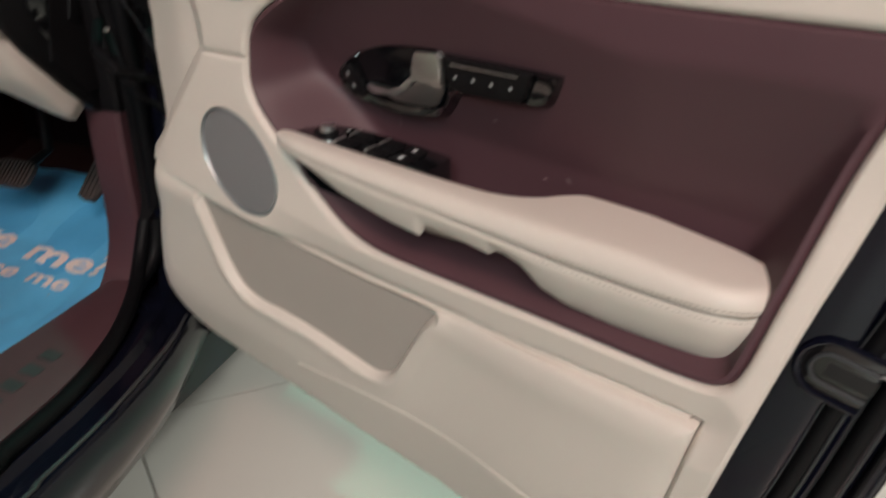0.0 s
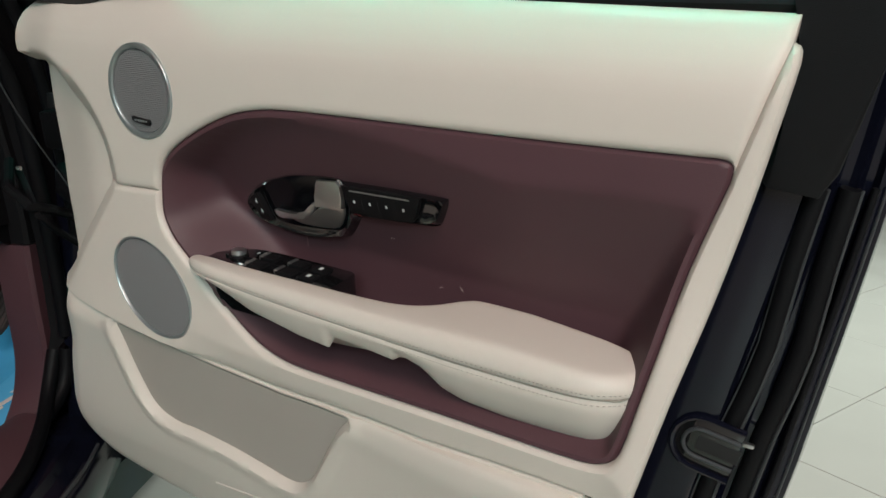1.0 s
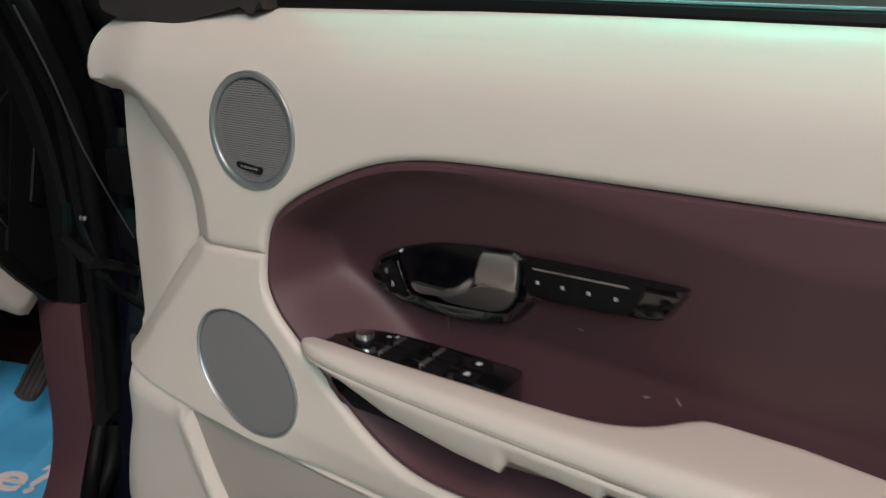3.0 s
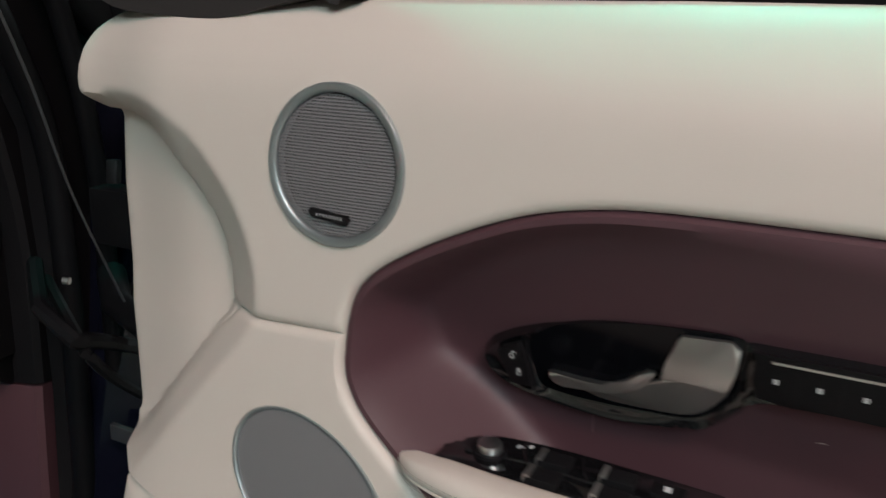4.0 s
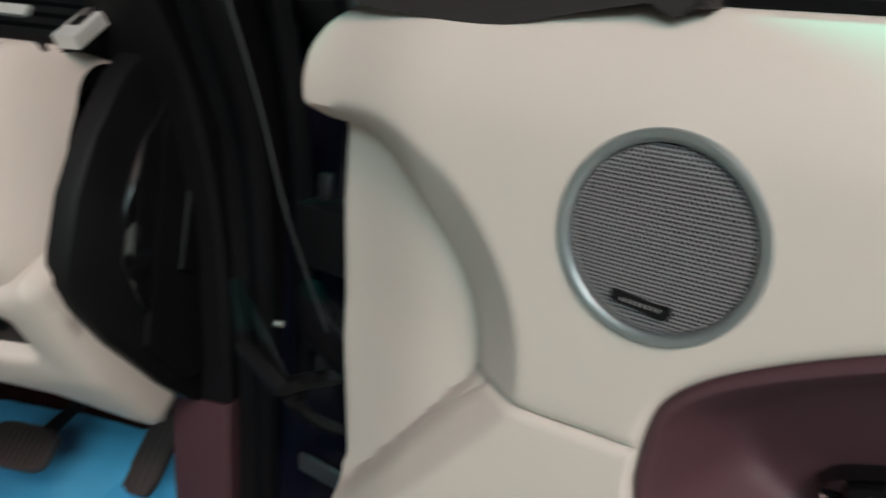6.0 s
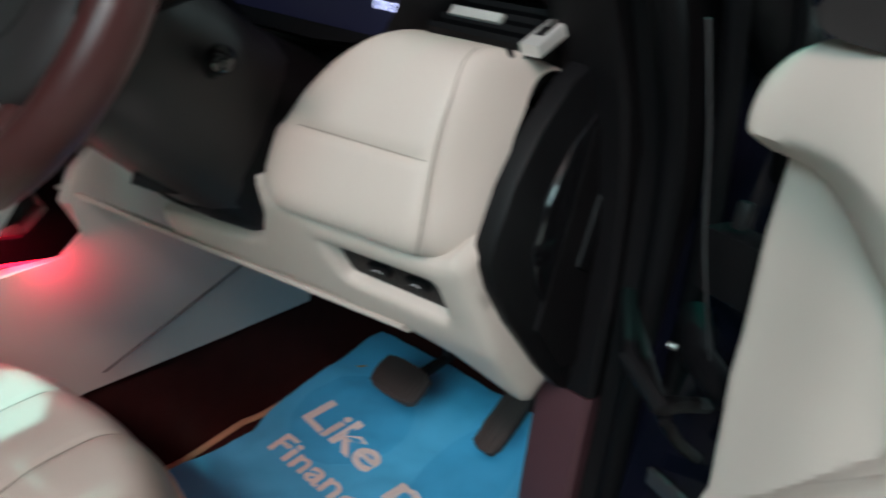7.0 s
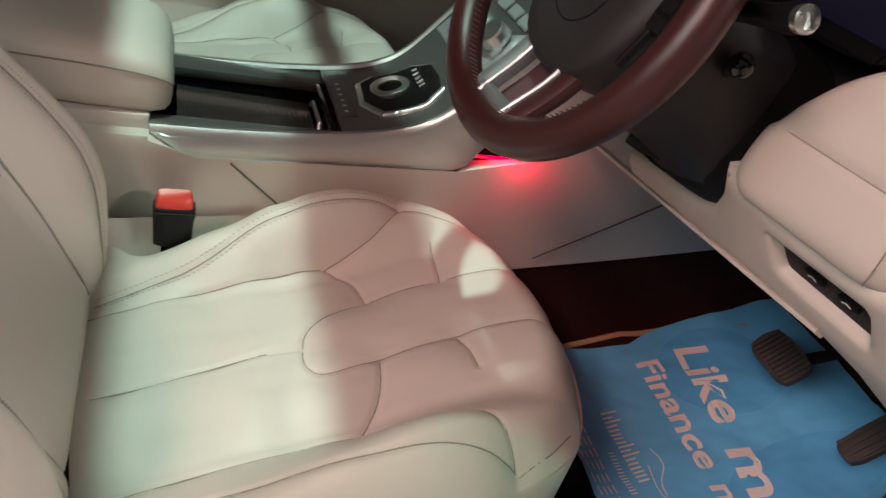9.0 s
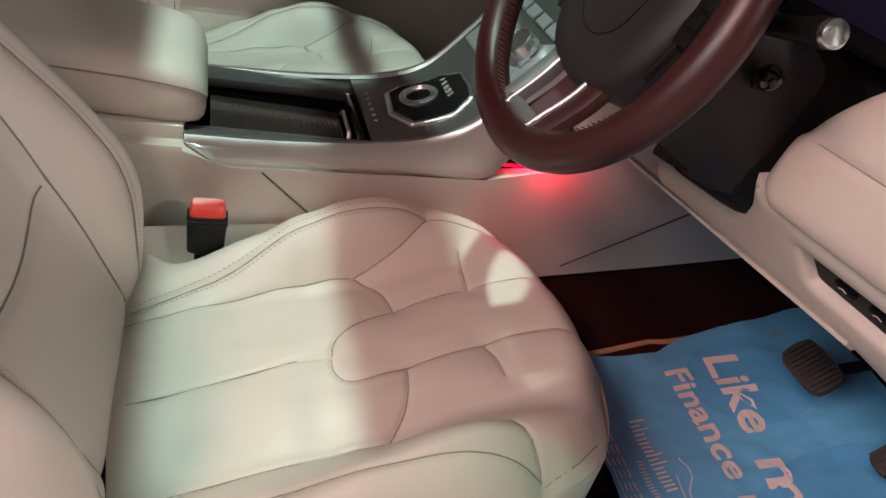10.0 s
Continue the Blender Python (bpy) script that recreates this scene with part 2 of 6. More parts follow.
def box(name, lo, hi, mat, parent=None, bevel=0.004, label="", segments=2):
    bm = bmesh.new()
    bmesh.ops.create_cube(bm, size=1)
    for v in bm.verts:
        v.co = Vector([lo[i] + (v.co[i] + 0.5) * (hi[i] - lo[i]) for i in range(3)])
    if bevel:
        bmesh.ops.bevel(bm, geom=bm.edges, offset=bevel, segments=segments, profile=0.6, affect="EDGES")
    return part(name, bm, mat, parent, label)


def plate(name, outline, z0, z1, mat, parent, bevel=0.002, label="", to=None, segments=2):
    """A flat outline given thickness, its upper edge rounded. to: turns (x, y, z) into the parent's space."""
    bm = bmesh.new()
    lower = [bm.verts.new((x, y, z0)) for x, y in outline]
    upper = [bm.verts.new((x, y, z1)) for x, y in outline]
    top = bm.faces.new(upper)
    bm.faces.new(lower[::-1])
    n = len(outline)
    for i in range(n):
        bm.faces.new((lower[i], lower[(i + 1) % n], upper[(i + 1) % n], upper[i]))
    if bevel:
        bmesh.ops.bevel(bm, geom=list(top.edges), offset=bevel, segments=segments, profile=0.6, affect="EDGES")
    if to:
        for v in bm.verts:
            v.co = Vector(to(*v.co))
    return part(name, bm, mat, parent, label)


def tube(name, path, radius, mat, parent=None, sides=10, closed=False, label="", squash=1.0, up=(0, 0, 1)):
    """A round bar along a path; radius may be a number or one for each point."""
    path = [Vector(p) for p in path]
    n, rings = len(path), []
    rad = radius if hasattr(radius, "__len__") else [radius] * n
    for i, p in enumerate(path):
        a = path[i - 1] if i or closed else p
        b = path[(i + 1) % n] if closed or i + 1 < n else p
        d = (b - a).normalized()
        side = d.cross(Vector(up))
        side = side.normalized() if side.length > 1e-4 else Vector((1, 0, 0))
        top = side.cross(d)
        rings.append([p + rad[i] * (side * math.cos(2 * math.pi * k / sides) + squash * top * math.sin(2 * math.pi * k / sides)) for k in range(sides)])
    if closed:
        rings.append(rings[0])
    return loft(name, rings, mat, parent, caps=not closed, label=label)


def text_mesh(name, body, size, mat, parent, to, extrude=0.0003, shear=0.0, offset=0.0, align="LEFT"):
    """Letters of the built-in font as a mesh, laid by to(x, y, z)."""
    cu = bpy.data.curves.new(name, "FONT")
    cu.body, cu.size, cu.extrude, cu.shear, cu.offset, cu.align_x = body, size, extrude, shear, offset, align
    cu.resolution_u = 4
    tmp = bpy.data.objects.new(name, cu)
    scene.collection.objects.link(tmp)
    me = bpy.data.meshes.new_from_object(tmp.evaluated_get(bpy.context.evaluated_depsgraph_get()))
    bpy.data.objects.remove(tmp)
    bpy.data.curves.remove(cu)
    for v in me.vertices:
        v.co = Vector(to(*v.co))
    me.materials.clear()
    me.materials.append(mat)
    me.name = name
    ob = new(name, me)
    ob.parent = parent
    return ob


# ---------------------------------------------------------------- showroom
def showroom():
    """A tiled floor, walls and ceiling that close the place round the car."""
    x0, x1, y0, y1, top = -6.0, 7.0, -6.0, 9.0, 3.45
    base = box("floor", (x0, y0, -0.10), (x1, y1, -0.004), GROUT, bevel=0)
    tagged(base, "large beige polished floor tiles with thin dark joints", "floor", kind="structure")
    for name, lo, hi in (("wall_west", (x0 - 0.2, y0, -0.1), (x0, y1, top)), ("wall_east", (x1, y0, -0.1), (x1 + 0.2, y1, top)),
                         ("wall_south", (x0 - 0.2, y0 - 0.2, -0.1), (x1 + 0.2, y0, top)), ("wall_north", (x0 - 0.2, y1, -0.1), (x1 + 0.2, y1 + 0.2, top))):
        tagged(box(name, lo, hi, PLASTER, bevel=0), "plain grey plastered showroom wall", "wall", kind="structure")
    tagged(box("ceiling", (x0 - 0.2, y0 - 0.2, top), (x1 + 0.2, y1 + 0.2, top + 0.2), PLASTER, bevel=0), "plain grey showroom ceiling", "ceiling", kind="structure")
    return base


FLOOR = showroom()


def floor_tiles():
    """Square tiles laid askew to the car."""
    a, size, gap = radians(45.0), 0.60, 0.003
    ox, oy = 0.659, 1.208
    c, s = math.cos(a), math.sin(a)
    h = size / 2 - gap / 2
    bm = bmesh.new()
    bmesh.ops.create_cube(bm, size=1)
    for v in bm.verts:
        v.co = Vector((v.co.x * 2 * h, v.co.y * 2 * h, (v.co.z - 0.5) * 0.004))
    top = [e for e in bm.edges if all(v.co.z > -0.001 for v in e.verts)]
    bmesh.ops.bevel(bm, geom=top, offset=0.0012, segments=1, affect="EDGES")
    me = bpy.data.meshes.new("tile")
    bm.to_mesh(me)
    bm.free()
    me.materials.append(TILE)
    for i in range(-7, 8):
        for j in range(-7, 8):
            x = ox + c * (i + 0.5) * size - s * (j + 0.5) * size
            y = oy + s * (i + 0.5) * size + c * (j + 0.5) * size
            if -0.6 < x < 4.2 and -1.4 < y < 4.2:
                ob = new("tile", me)
                ob.matrix_world = pose(x, y, 0, 0, 0, math.degrees(a))
                ob.parent = FLOOR
    # the tiles farther off, in one sheet
    verts, faces = [], []
    for i in range(-24, 25):
        for j in range(-24, 25):
            x = ox + c * (i + 0.5) * size - s * (j + 0.5) * size
            y = oy + s * (i + 0.5) * size + c * (j + 0.5) * size
            near = -0.6 < x < 4.2 and -1.4 < y < 4.2
            if near or not (-5.6 < x < 6.6 and -5.6 < y < 8.6):
                continue
            k = len(verts)
            for a_, b_ in ((-h, -h), (h, -h), (h, h), (-h, h)):
                verts.append((x + c * a_ - s * b_, y + s * a_ + c * b_, 0.0))
            faces.append((k, k + 1, k + 2, k + 3))
    far = mesh_object("tile_field", verts, faces, TILE, FLOOR, smooth=False)
    far["kind"] = "stuff"


floor_tiles()


# ---------------------------------------------------------------- things farther off in the showroom
def parked_car(m, paint, label):
    """A closed hatchback standing in the showroom."""
    c = thing("parked_car", m, label, "car", "cars in the showroom")
    out = [(-2.05, 0.42), (-2.10, 0.62), (-2.02, 0.86), (-1.55, 0.98), (-0.95, 1.04), (0.9, 1.06), (1.75, 1.0), (2.02, 0.92), (2.08, 0.62), (2.02, 0.36), (1.5, 0.28), (-1.5, 0.28)]
    plate("body", out, -0.80, 0.80, paint, c, 0.09, to=lambda a, b, h: (a, h, b))
    plate("body_side", out, -0.82, -0.70, paint, c, 0, to=lambda a, b, h: (a, h, b))
    cab = [(-0.98, 1.03), (-0.15, 1.42), (0.2, 1.48), (1.1, 1.45), (1.8, 1.02)]
    plate("cabin", cab, -0.62, 0.62, PIANO, c, 0.08, "dark glazed cabin", to=lambda a, b, h: (a, h, b))
    plate("roof", [(-0.10, 1.43), (0.2, 1.485), (1.08, 1.455), (1.08, 1.49), (0.2, 1.52), (-0.1, 1.46)], -0.60, 0.60, paint, c, 0.02, to=lambda a, b, h: (a, h, b))
    ang = np.linspace(0, 2 * math.pi, 28, endpoint=False)
    for x in (-1.3, 1.3):
        for y in (-0.80, 0.80):
            k = 1 if y > 0 else -1
            w = loft("wheel", [[(x + r * math.cos(a), y + k * h, 0.32 + r * math.sin(a)) for a in ang] for r, h in ((0.30, -0.12), (0.32, -0.10), (0.32, 0.02), (0.30, 0.04), (0.22, 0.035))], RUBBER, c, label="black tyre")
            loft("rim", [[(x + r * math.cos(a), y + k * h, 0.32 + r * math.sin(a)) for a in ang] for r, h in ((0.21, 0.03), (0.20, 0.045), (0.06, 0.035), (0.05, 0.05))], SATIN, w, label="silver alloy rim")
    for y in (-0.60, 0.60):
        loft("headlamp", [[(-2.03 + dx, y + a, 0.74 + b) for a, b in rounded(0, 0, 0.15 * q, 0.06 * q, 3, 18)] for dx, q in ((0.08, 1.0), (-0.04, 1.0), (-0.06, 0.8))], CHROME, c, label="clear headlamp")
    return c


parked_car(pose(2.75, 6.3, 0, 0, 0, 68), PAINT, "dark blue hatchback parked across the tiled showroom floor")
parked_car(pose(-0.9, 6.2, 0, 0, 0, 75), material("pale_grey_paint", (0.34, 0.36, 0.35), 0.25, vary=0.04, coat=0.5), "pale grey hatchback parked across the tiled showroom floor")
pier = box("wall_pier", (0.85, 6.4, 0.0), (1.42, 6.8, 3.45), material("pale_plaster", (0.60, 0.60, 0.58), 0.8, grain=0.2, grain_size=300, vary=0.05), bevel=0.01)
tagged(pier, "pale plastered pier standing in the showroom", "pier", kind="structure")


# ---------------------------------------------------------------- open driver's door
# Door space: u from the hinge edge to the latch edge, v up, w out of the trim towards the cabin side.
DOOR_M = Matrix(((0.91823, -0.03978, -0.39405, 0.96166), (-0.39555, -0.14215, -0.90738, 1.07190), (-0.01992, 0.98905, -0.14626, 0.00332), (0.00000, 0.00000, 0.00000, 1.00000)))
door = thing("driver_door", DOOR_M, "open car door with cream leather trim and a burgundy inset", "car door")

BURG = np.concatenate([
    spline([(0.227, 0.85), (0.229, 0.88), (0.238, 0.907), (0.263, 0.931), (0.31, 0.958), (0.362, 0.98), (0.41, 0.991), (0.46, 0.995), (0.55, 0.996)], 5)[:-1],
    spline([(0.55, 0.996), (0.73, 0.996), (0.904, 0.998)], 4)[:-1],
    spline([(0.904, 0.998), (0.922, 0.998), (0.930, 0.993), (0.929, 0.98)], 4)[:-1],
    spline([(0.929, 0.98), (0.906, 0.900), (0.890, 0.819), (0.876, 0.745)], 4)[:-1],
    spline([(0.876, 0.745), (0.868, 0.721), (0.851, 0.710), (0.820, 0.7065)], 5)[:-1],
    spline([(0.820, 0.7065), (0.755, 0.7030), (0.686, 0.6985), (0.60, 0.6915), (0.52, 0.6865), (0.452, 0.686), (0.405, 0.696), (0.364, 0.716), (0.323, 0.744), (0.283, 0.777), (0.247, 0.808), (0.231, 0.832), (0.227, 0.85)], 5)[:-1]])
SEAM_A, SEAM_B = (0.114, 0.866), (0.2275, 0.871)
FRONT_LOW = (-0.035, 0.722)
CREASE = spline([(-0.030, 0.700), (0.03, 0.683), (0.104, 0.670), (0.215, 0.658), (0.312, 0.649), (0.429, 0.643), (0.55, 0.649), (0.652, 0.657), (0.721, 0.664), (0.782, 0.669), (0.851, 0.672)], 5)
RECESS = np.concatenate([[(-0.20, 1.015), (-0.06, 1.015)], spline([(-0.023, 1.016), (0.012, 1.005), (0.044, 0.980), (0.071, 0.955), (0.090, 0.928), (0.099, 0.901), (0.101, 0.868)], 5), [(0.021, 0.769), (-0.020, 0.721), (-0.20, 0.55)]])


def trim_base(p):
    """The broad shape of the door trim."""
    u, v = p.T
    w = np.interp(v, [0.28, 0.33, 0.38, 0.445, 0.48, 0.60, 0.66, 0.73, 0.87, 1.0, 1.03, 1.045, 1.055, 1.07, 1.085, 1.10, 1.115], [-0.046, -0.034, -0.020, -0.003, 0.001, 0.004, 0.010, -0.004, -0.020, -0.024, -0.0255, -0.0270, -0.0292, -0.0345, -0.0428, -0.054, -0.070])
    w = w + 0.030 * smooth01((u - 0.45) / 0.45) * smooth01((0.95 - v) / 0.25) + 0.008 * smooth01((u - 0.3) / 0.6)
    w = w - 0.018 * smooth01((0.06 - u) / 0.12) * smooth01((v - 0.62) / 0.12)
    return w


def recess_depth(p):
    """A sunk front field: a tight fold, then a bevelled flank up to the face of the trim."""
    s = np.where(inside(p, RECESS), -1.0, 1.0) * distance(p, RECESS)
    below = smooth01((0.880 - p[:, 1]) / 0.03)
    wide = np.interp(p[:, 0], [-0.03, 0.03, 0.08], [0.018, 0.036, 0.050]) * (1 - below) + 0.040 * below
    flank = np.clip(1 - s / wide, 0, 1)
    flank = np.where(flank < 0.12, flank**2 / 0.24, flank - 0.06) / 0.94
    facet = np.clip(1 - s / 0.013, 0, 1)
    fold = smooth01((0.0025 - s) / 0.003)
    return (0.026 - 0.002 * below) * np.clip(flank, 0, 1) + 0.010 * below * facet + (0.011 - 0.008 * below) * fold


def rolled(p, line, drop=0.006, radius=0.006):
    """How far a surface rolls down beside its edge line."""
    d = distance(p, line)
    soft_stretch = distance(p, np.array([FRONT_LOW, SEAM_A]), False)
    keep = np.where(soft_stretch < d + 1e-5, smooth01((p[:, 0] - 0.085) / 0.03), 1.0)
    return keep * drop * np.clip(1 - d / radius, 0, 1) ** 2


def chain(*pieces):
    out = []
    for piece in pieces:
        for q in piece:
            if not out or np.hypot(*(np.array(q) - out[-1])) > 1e-4:
                out.append(np.array(q, float))
    if np.hypot(*(out[0] - out[-1])) < 1e-4:
        out.pop()
    return np.array(out)


def burg_between(a, b):
    """The stretch of the inset's edge from near a, clockwise, to near b."""
    i = int(np.argmin(np.hypot(*(BURG - a).T)))
    j = int(np.argmin(np.hypot(*(BURG - b).T)))
    return BURG[i:j + 1] if i <= j else np.concatenate([BURG[i:], BURG[:j + 1]])


REAR_TOP, REAR_CORNER = (0.957, 1.086), (0.929, 0.985)
NOSE = spline([(-0.052, 1.015), (-0.063, 1.026), (-0.067, 1.050), (-0.063, 1.075), (-0.048, 1.093), (-0.015, 1.105), (0.05, 1.109)], 5)
UPPER_OUT = chain(burg_between(SEAM_B, REAR_CORNER), [REAR_TOP, (0.958, 1.106), (0.75, 1.111), (0.45, 1.117), (0.20, 1.115)], NOSE[::-1],
                  [(-0.056, 0.95), (-0.052, 0.83), FRONT_LOW], [SEAM_A, (0.17, 0.868), SEAM_B])
REAR_EDGE = spline([(0.957, 1.086), (0.964, 1.072), (0.952, 0.995), (0.939, 0.926), (0.924, 0.855), (0.907, 0.781), (0.884, 0.668), (0.871, 0.60), (0.846, 0.48), (0.812, 0.335)], 4)
MIDDLE_OUT = chain([SEAM_B, (0.17, 0.868), SEAM_A, FRONT_LOW, (-0.038, 0.712)], CREASE, [(0.836, 0.585), (0.806, 0.44), (0.778, 0.33)], REAR_EDGE[::-1], burg_between(REAR_CORNER, SEAM_B))
BOTTOM = spline([(0.776, 0.325), (0.65, 0.304), (0.51, 0.304), (0.364, 0.314), (0.28, 0.325), (0.19, 0.338), (0.07, 0.352), (0.0, 0.369), (-0.043, 0.405), (-0.054, 0.46), (-0.036, 0.545), (-0.012, 0.62), (-0.008, 0.682)], 5)
POCKET_OUT = chain(spline([(0.114, 0.658), (0.126, 0.607), (0.146, 0.556), (0.168, 0.528), (0.205, 0.516), (0.246, 0.516), (0.314, 0.511), (0.377, 0.502), (0.418, 0.496), (0.441, 0.500), (0.463, 0.518), (0.493, 0.571), (0.517, 0.612), (0.538, 0.638)], 5),
                   [(0.429, 0.634), (0.312, 0.640), (0.215, 0.649)])



BEZEL = spline([(0.3125, 0.849), (0.317, 0.8587), (0.325, 0.868), (0.345, 0.881), (0.372, 0.8934), (0.405, 0.9055), (0.430, 0.911), (0.456, 0.9148), (0.51, 0.9170), (0.58, 0.921), (0.650, 0.9232), (0.660, 0.9205), (0.655, 0.908), (0.646, 0.892), (0.636, 0.882), (0.61, 0.877), (0.55, 0.8705), (0.520, 0.866), (0.507, 0.851), (0.491, 0.834), (0.475, 0.8275), (0.44, 0.819), (0.404, 0.8155), (0.362, 0.8175), (0.335, 0.823), (0.318, 0.834)], 4, True)
BEZEL_HOLE = BEZEL.mean(0) + (BEZEL - BEZEL.mean(0)) * np.array((0.975, 0.90))


def ellipse(cu, cv, ru, rv, spin, n=48):
    a = np.linspace(0, 2 * math.pi, n, endpoint=False)
    x, y = ru * np.cos(a), rv * np.sin(a)
    return np.stack([cu + math.cos(spin) * x - math.sin(spin) * y, cv + math.sin(spin) * x + math.cos(spin) * y], 1)


SPEAKER_1 = (0.2215, 0.9985, 0.0580, 0.0592, 0.0)
SPEAKER_2 = (0.2055, 0.7355, 0.0835, 0.0595, radians(-33))
HOLE_1 = ellipse(*SPEAKER_1[:2], 0.0566, 0.0578, 0.0)
HOLE_2 = ellipse(*SPEAKER_2[:2], 0.0820, 0.0580, SPEAKER_2[4])


def upper_relief(p):
    return trim_base(p) - recess_depth(p) - rolled(p, UPPER_OUT, 0.005, 0.007)


def middle_relief(p):
    under = np.clip(1 - distance(p, CREASE, False) / 0.040, 0, 1) * smooth01((p[:, 0] - 0.20) / 0.15)
    return trim_base(p) - recess_depth(p) - rolled(p, MIDDLE_OUT, 0.006, 0.005) - 0.013 * under


def inset_floor(u, v):
    """The floor of the inset: it leans out towards its top and its rear."""
    return -0.0790 + np.interp(v, [0.815, 0.865, 1.0], [-0.015, 0.0, 0.054]) + np.clip(0.10 * (u - 0.43), -0.012, 0.030)


def inset_relief(p):
    """Flush at its edge, then sloping down all round to the leaning floor that carries the handle."""
    d = distance(p, BURG)
    u, v = p.T
    rear = smooth01((u - 0.70) / 0.12)
    base = trim_base(p)
    slope = base - 2.2 * np.maximum(d - 0.010 + 0.002 * rear, 0)
    floor_w = inset_floor(u, v)
    w = 0.5 * (slope + floor_w + np.sqrt((slope - floor_w) ** 2 + 0.012**2)) - 0.005
    w = np.minimum(w, base - 0.002) - 0.006 * np.clip(1 - d / 0.005, 0, 1) ** 2
    near = np.where(inside(p, BEZEL), 0.0, distance(p, BEZEL))
    seat = smooth01(1 - (near - 0.001) / 0.02)
    return w * (1 - seat) + np.minimum(w, floor_w) * seat


def lower_relief(p):
    lip = distance(p, POCKET_OUT)
    swell = 0.006 * smooth01(distance(p, LOWER_OUT) / 0.03)
    return trim_base(p) - 0.008 + 0.008 * smooth01((p[:, 0] - 0.52) / 0.2) + swell - rolled(p, LOWER_OUT, 0.004, 0.008) + 0.005 * np.exp(-((lip - 0.012) / 0.009) ** 2) - 0.010 * np.clip(1 - lip / 0.009, 0, 1) ** 2


LOWER_OUT = chain([(0.850, 0.670)], CREASE[-2:3:-1] - np.array((0, 0.002)), BOTTOM[::-1], [(0.8055, 0.44), (0.8355, 0.585)])
sheet("upper_trim", UPPER_OUT, upper_relief, CREAM, door, step=0.0045, holes=[HOLE_1], label="smooth cream leather upper pad")
sheet("middle_trim", MIDDLE_OUT, middle_relief, CREAM, door, step=0.0045, holes=[HOLE_2], label="cream leather speaker panel and rear strip")
sheet("inset", BURG, inset_relief, BURGUNDY, door, holes=[BEZEL_HOLE], step=0.007, label="dished burgundy leather inset")
sheet("lower_trim", LOWER_OUT, lower_relief, CREAM_PLASTIC, door, holes=[POCKET_OUT], label="cream moulded plastic lower panel")


def pocket():
    """The map pocket: a back wall and sides set into the lower panel."""
    rim = resample(POCKET_OUT, 0.01)
    mid = rim.mean(0)
    rings = []
    for k, (shrink, depth) in enumerate(((1.006, 0.012), (0.995, 0.03), (0.97, 0.055), (0.90, 0.066))):
        q = mid + (rim - mid) * shrink
        rings.append([(a, b, w) for (a, b), w in zip(q, trim_base(rim) - depth)])
    loft("map_pocket", rings, POCKET, door, caps=True, label="grey-brown map pocket, darker than the panel round it")


pocket()


def pocket_step():
    line = CREASE[4:-1]
    base = trim_base(line)
    tube("crease_lip", [(a, b - 0.002, w - 0.016) for (a, b), w in zip(line, base)], 0.0035, CREAM_PLASTIC, door, sides=8)


pocket_step()
groove = spline([(0.27, 0.432), (0.34, 0.440), (0.404, 0.448), (0.507, 0.457), (0.602, 0.462), (0.687, 0.462), (0.80, 0.458)], 6)
tube("mould_line", [(a, b, w - 0.0103) for (a, b), w in zip(groove, lower_relief(groove) + 0.0103)], 0.0016, CREAM_PLASTIC, door, 6)
stitch_line = np.array([(0.404, 0.826), (0.405, 0.815), (0.406, 0.80)])
tube("inset_stitch", [(a, b, w + 0.0003) for (a, b), w in zip(stitch_line, inset_relief(stitch_line))], 0.0006, INSET_THREAD, door, 5)


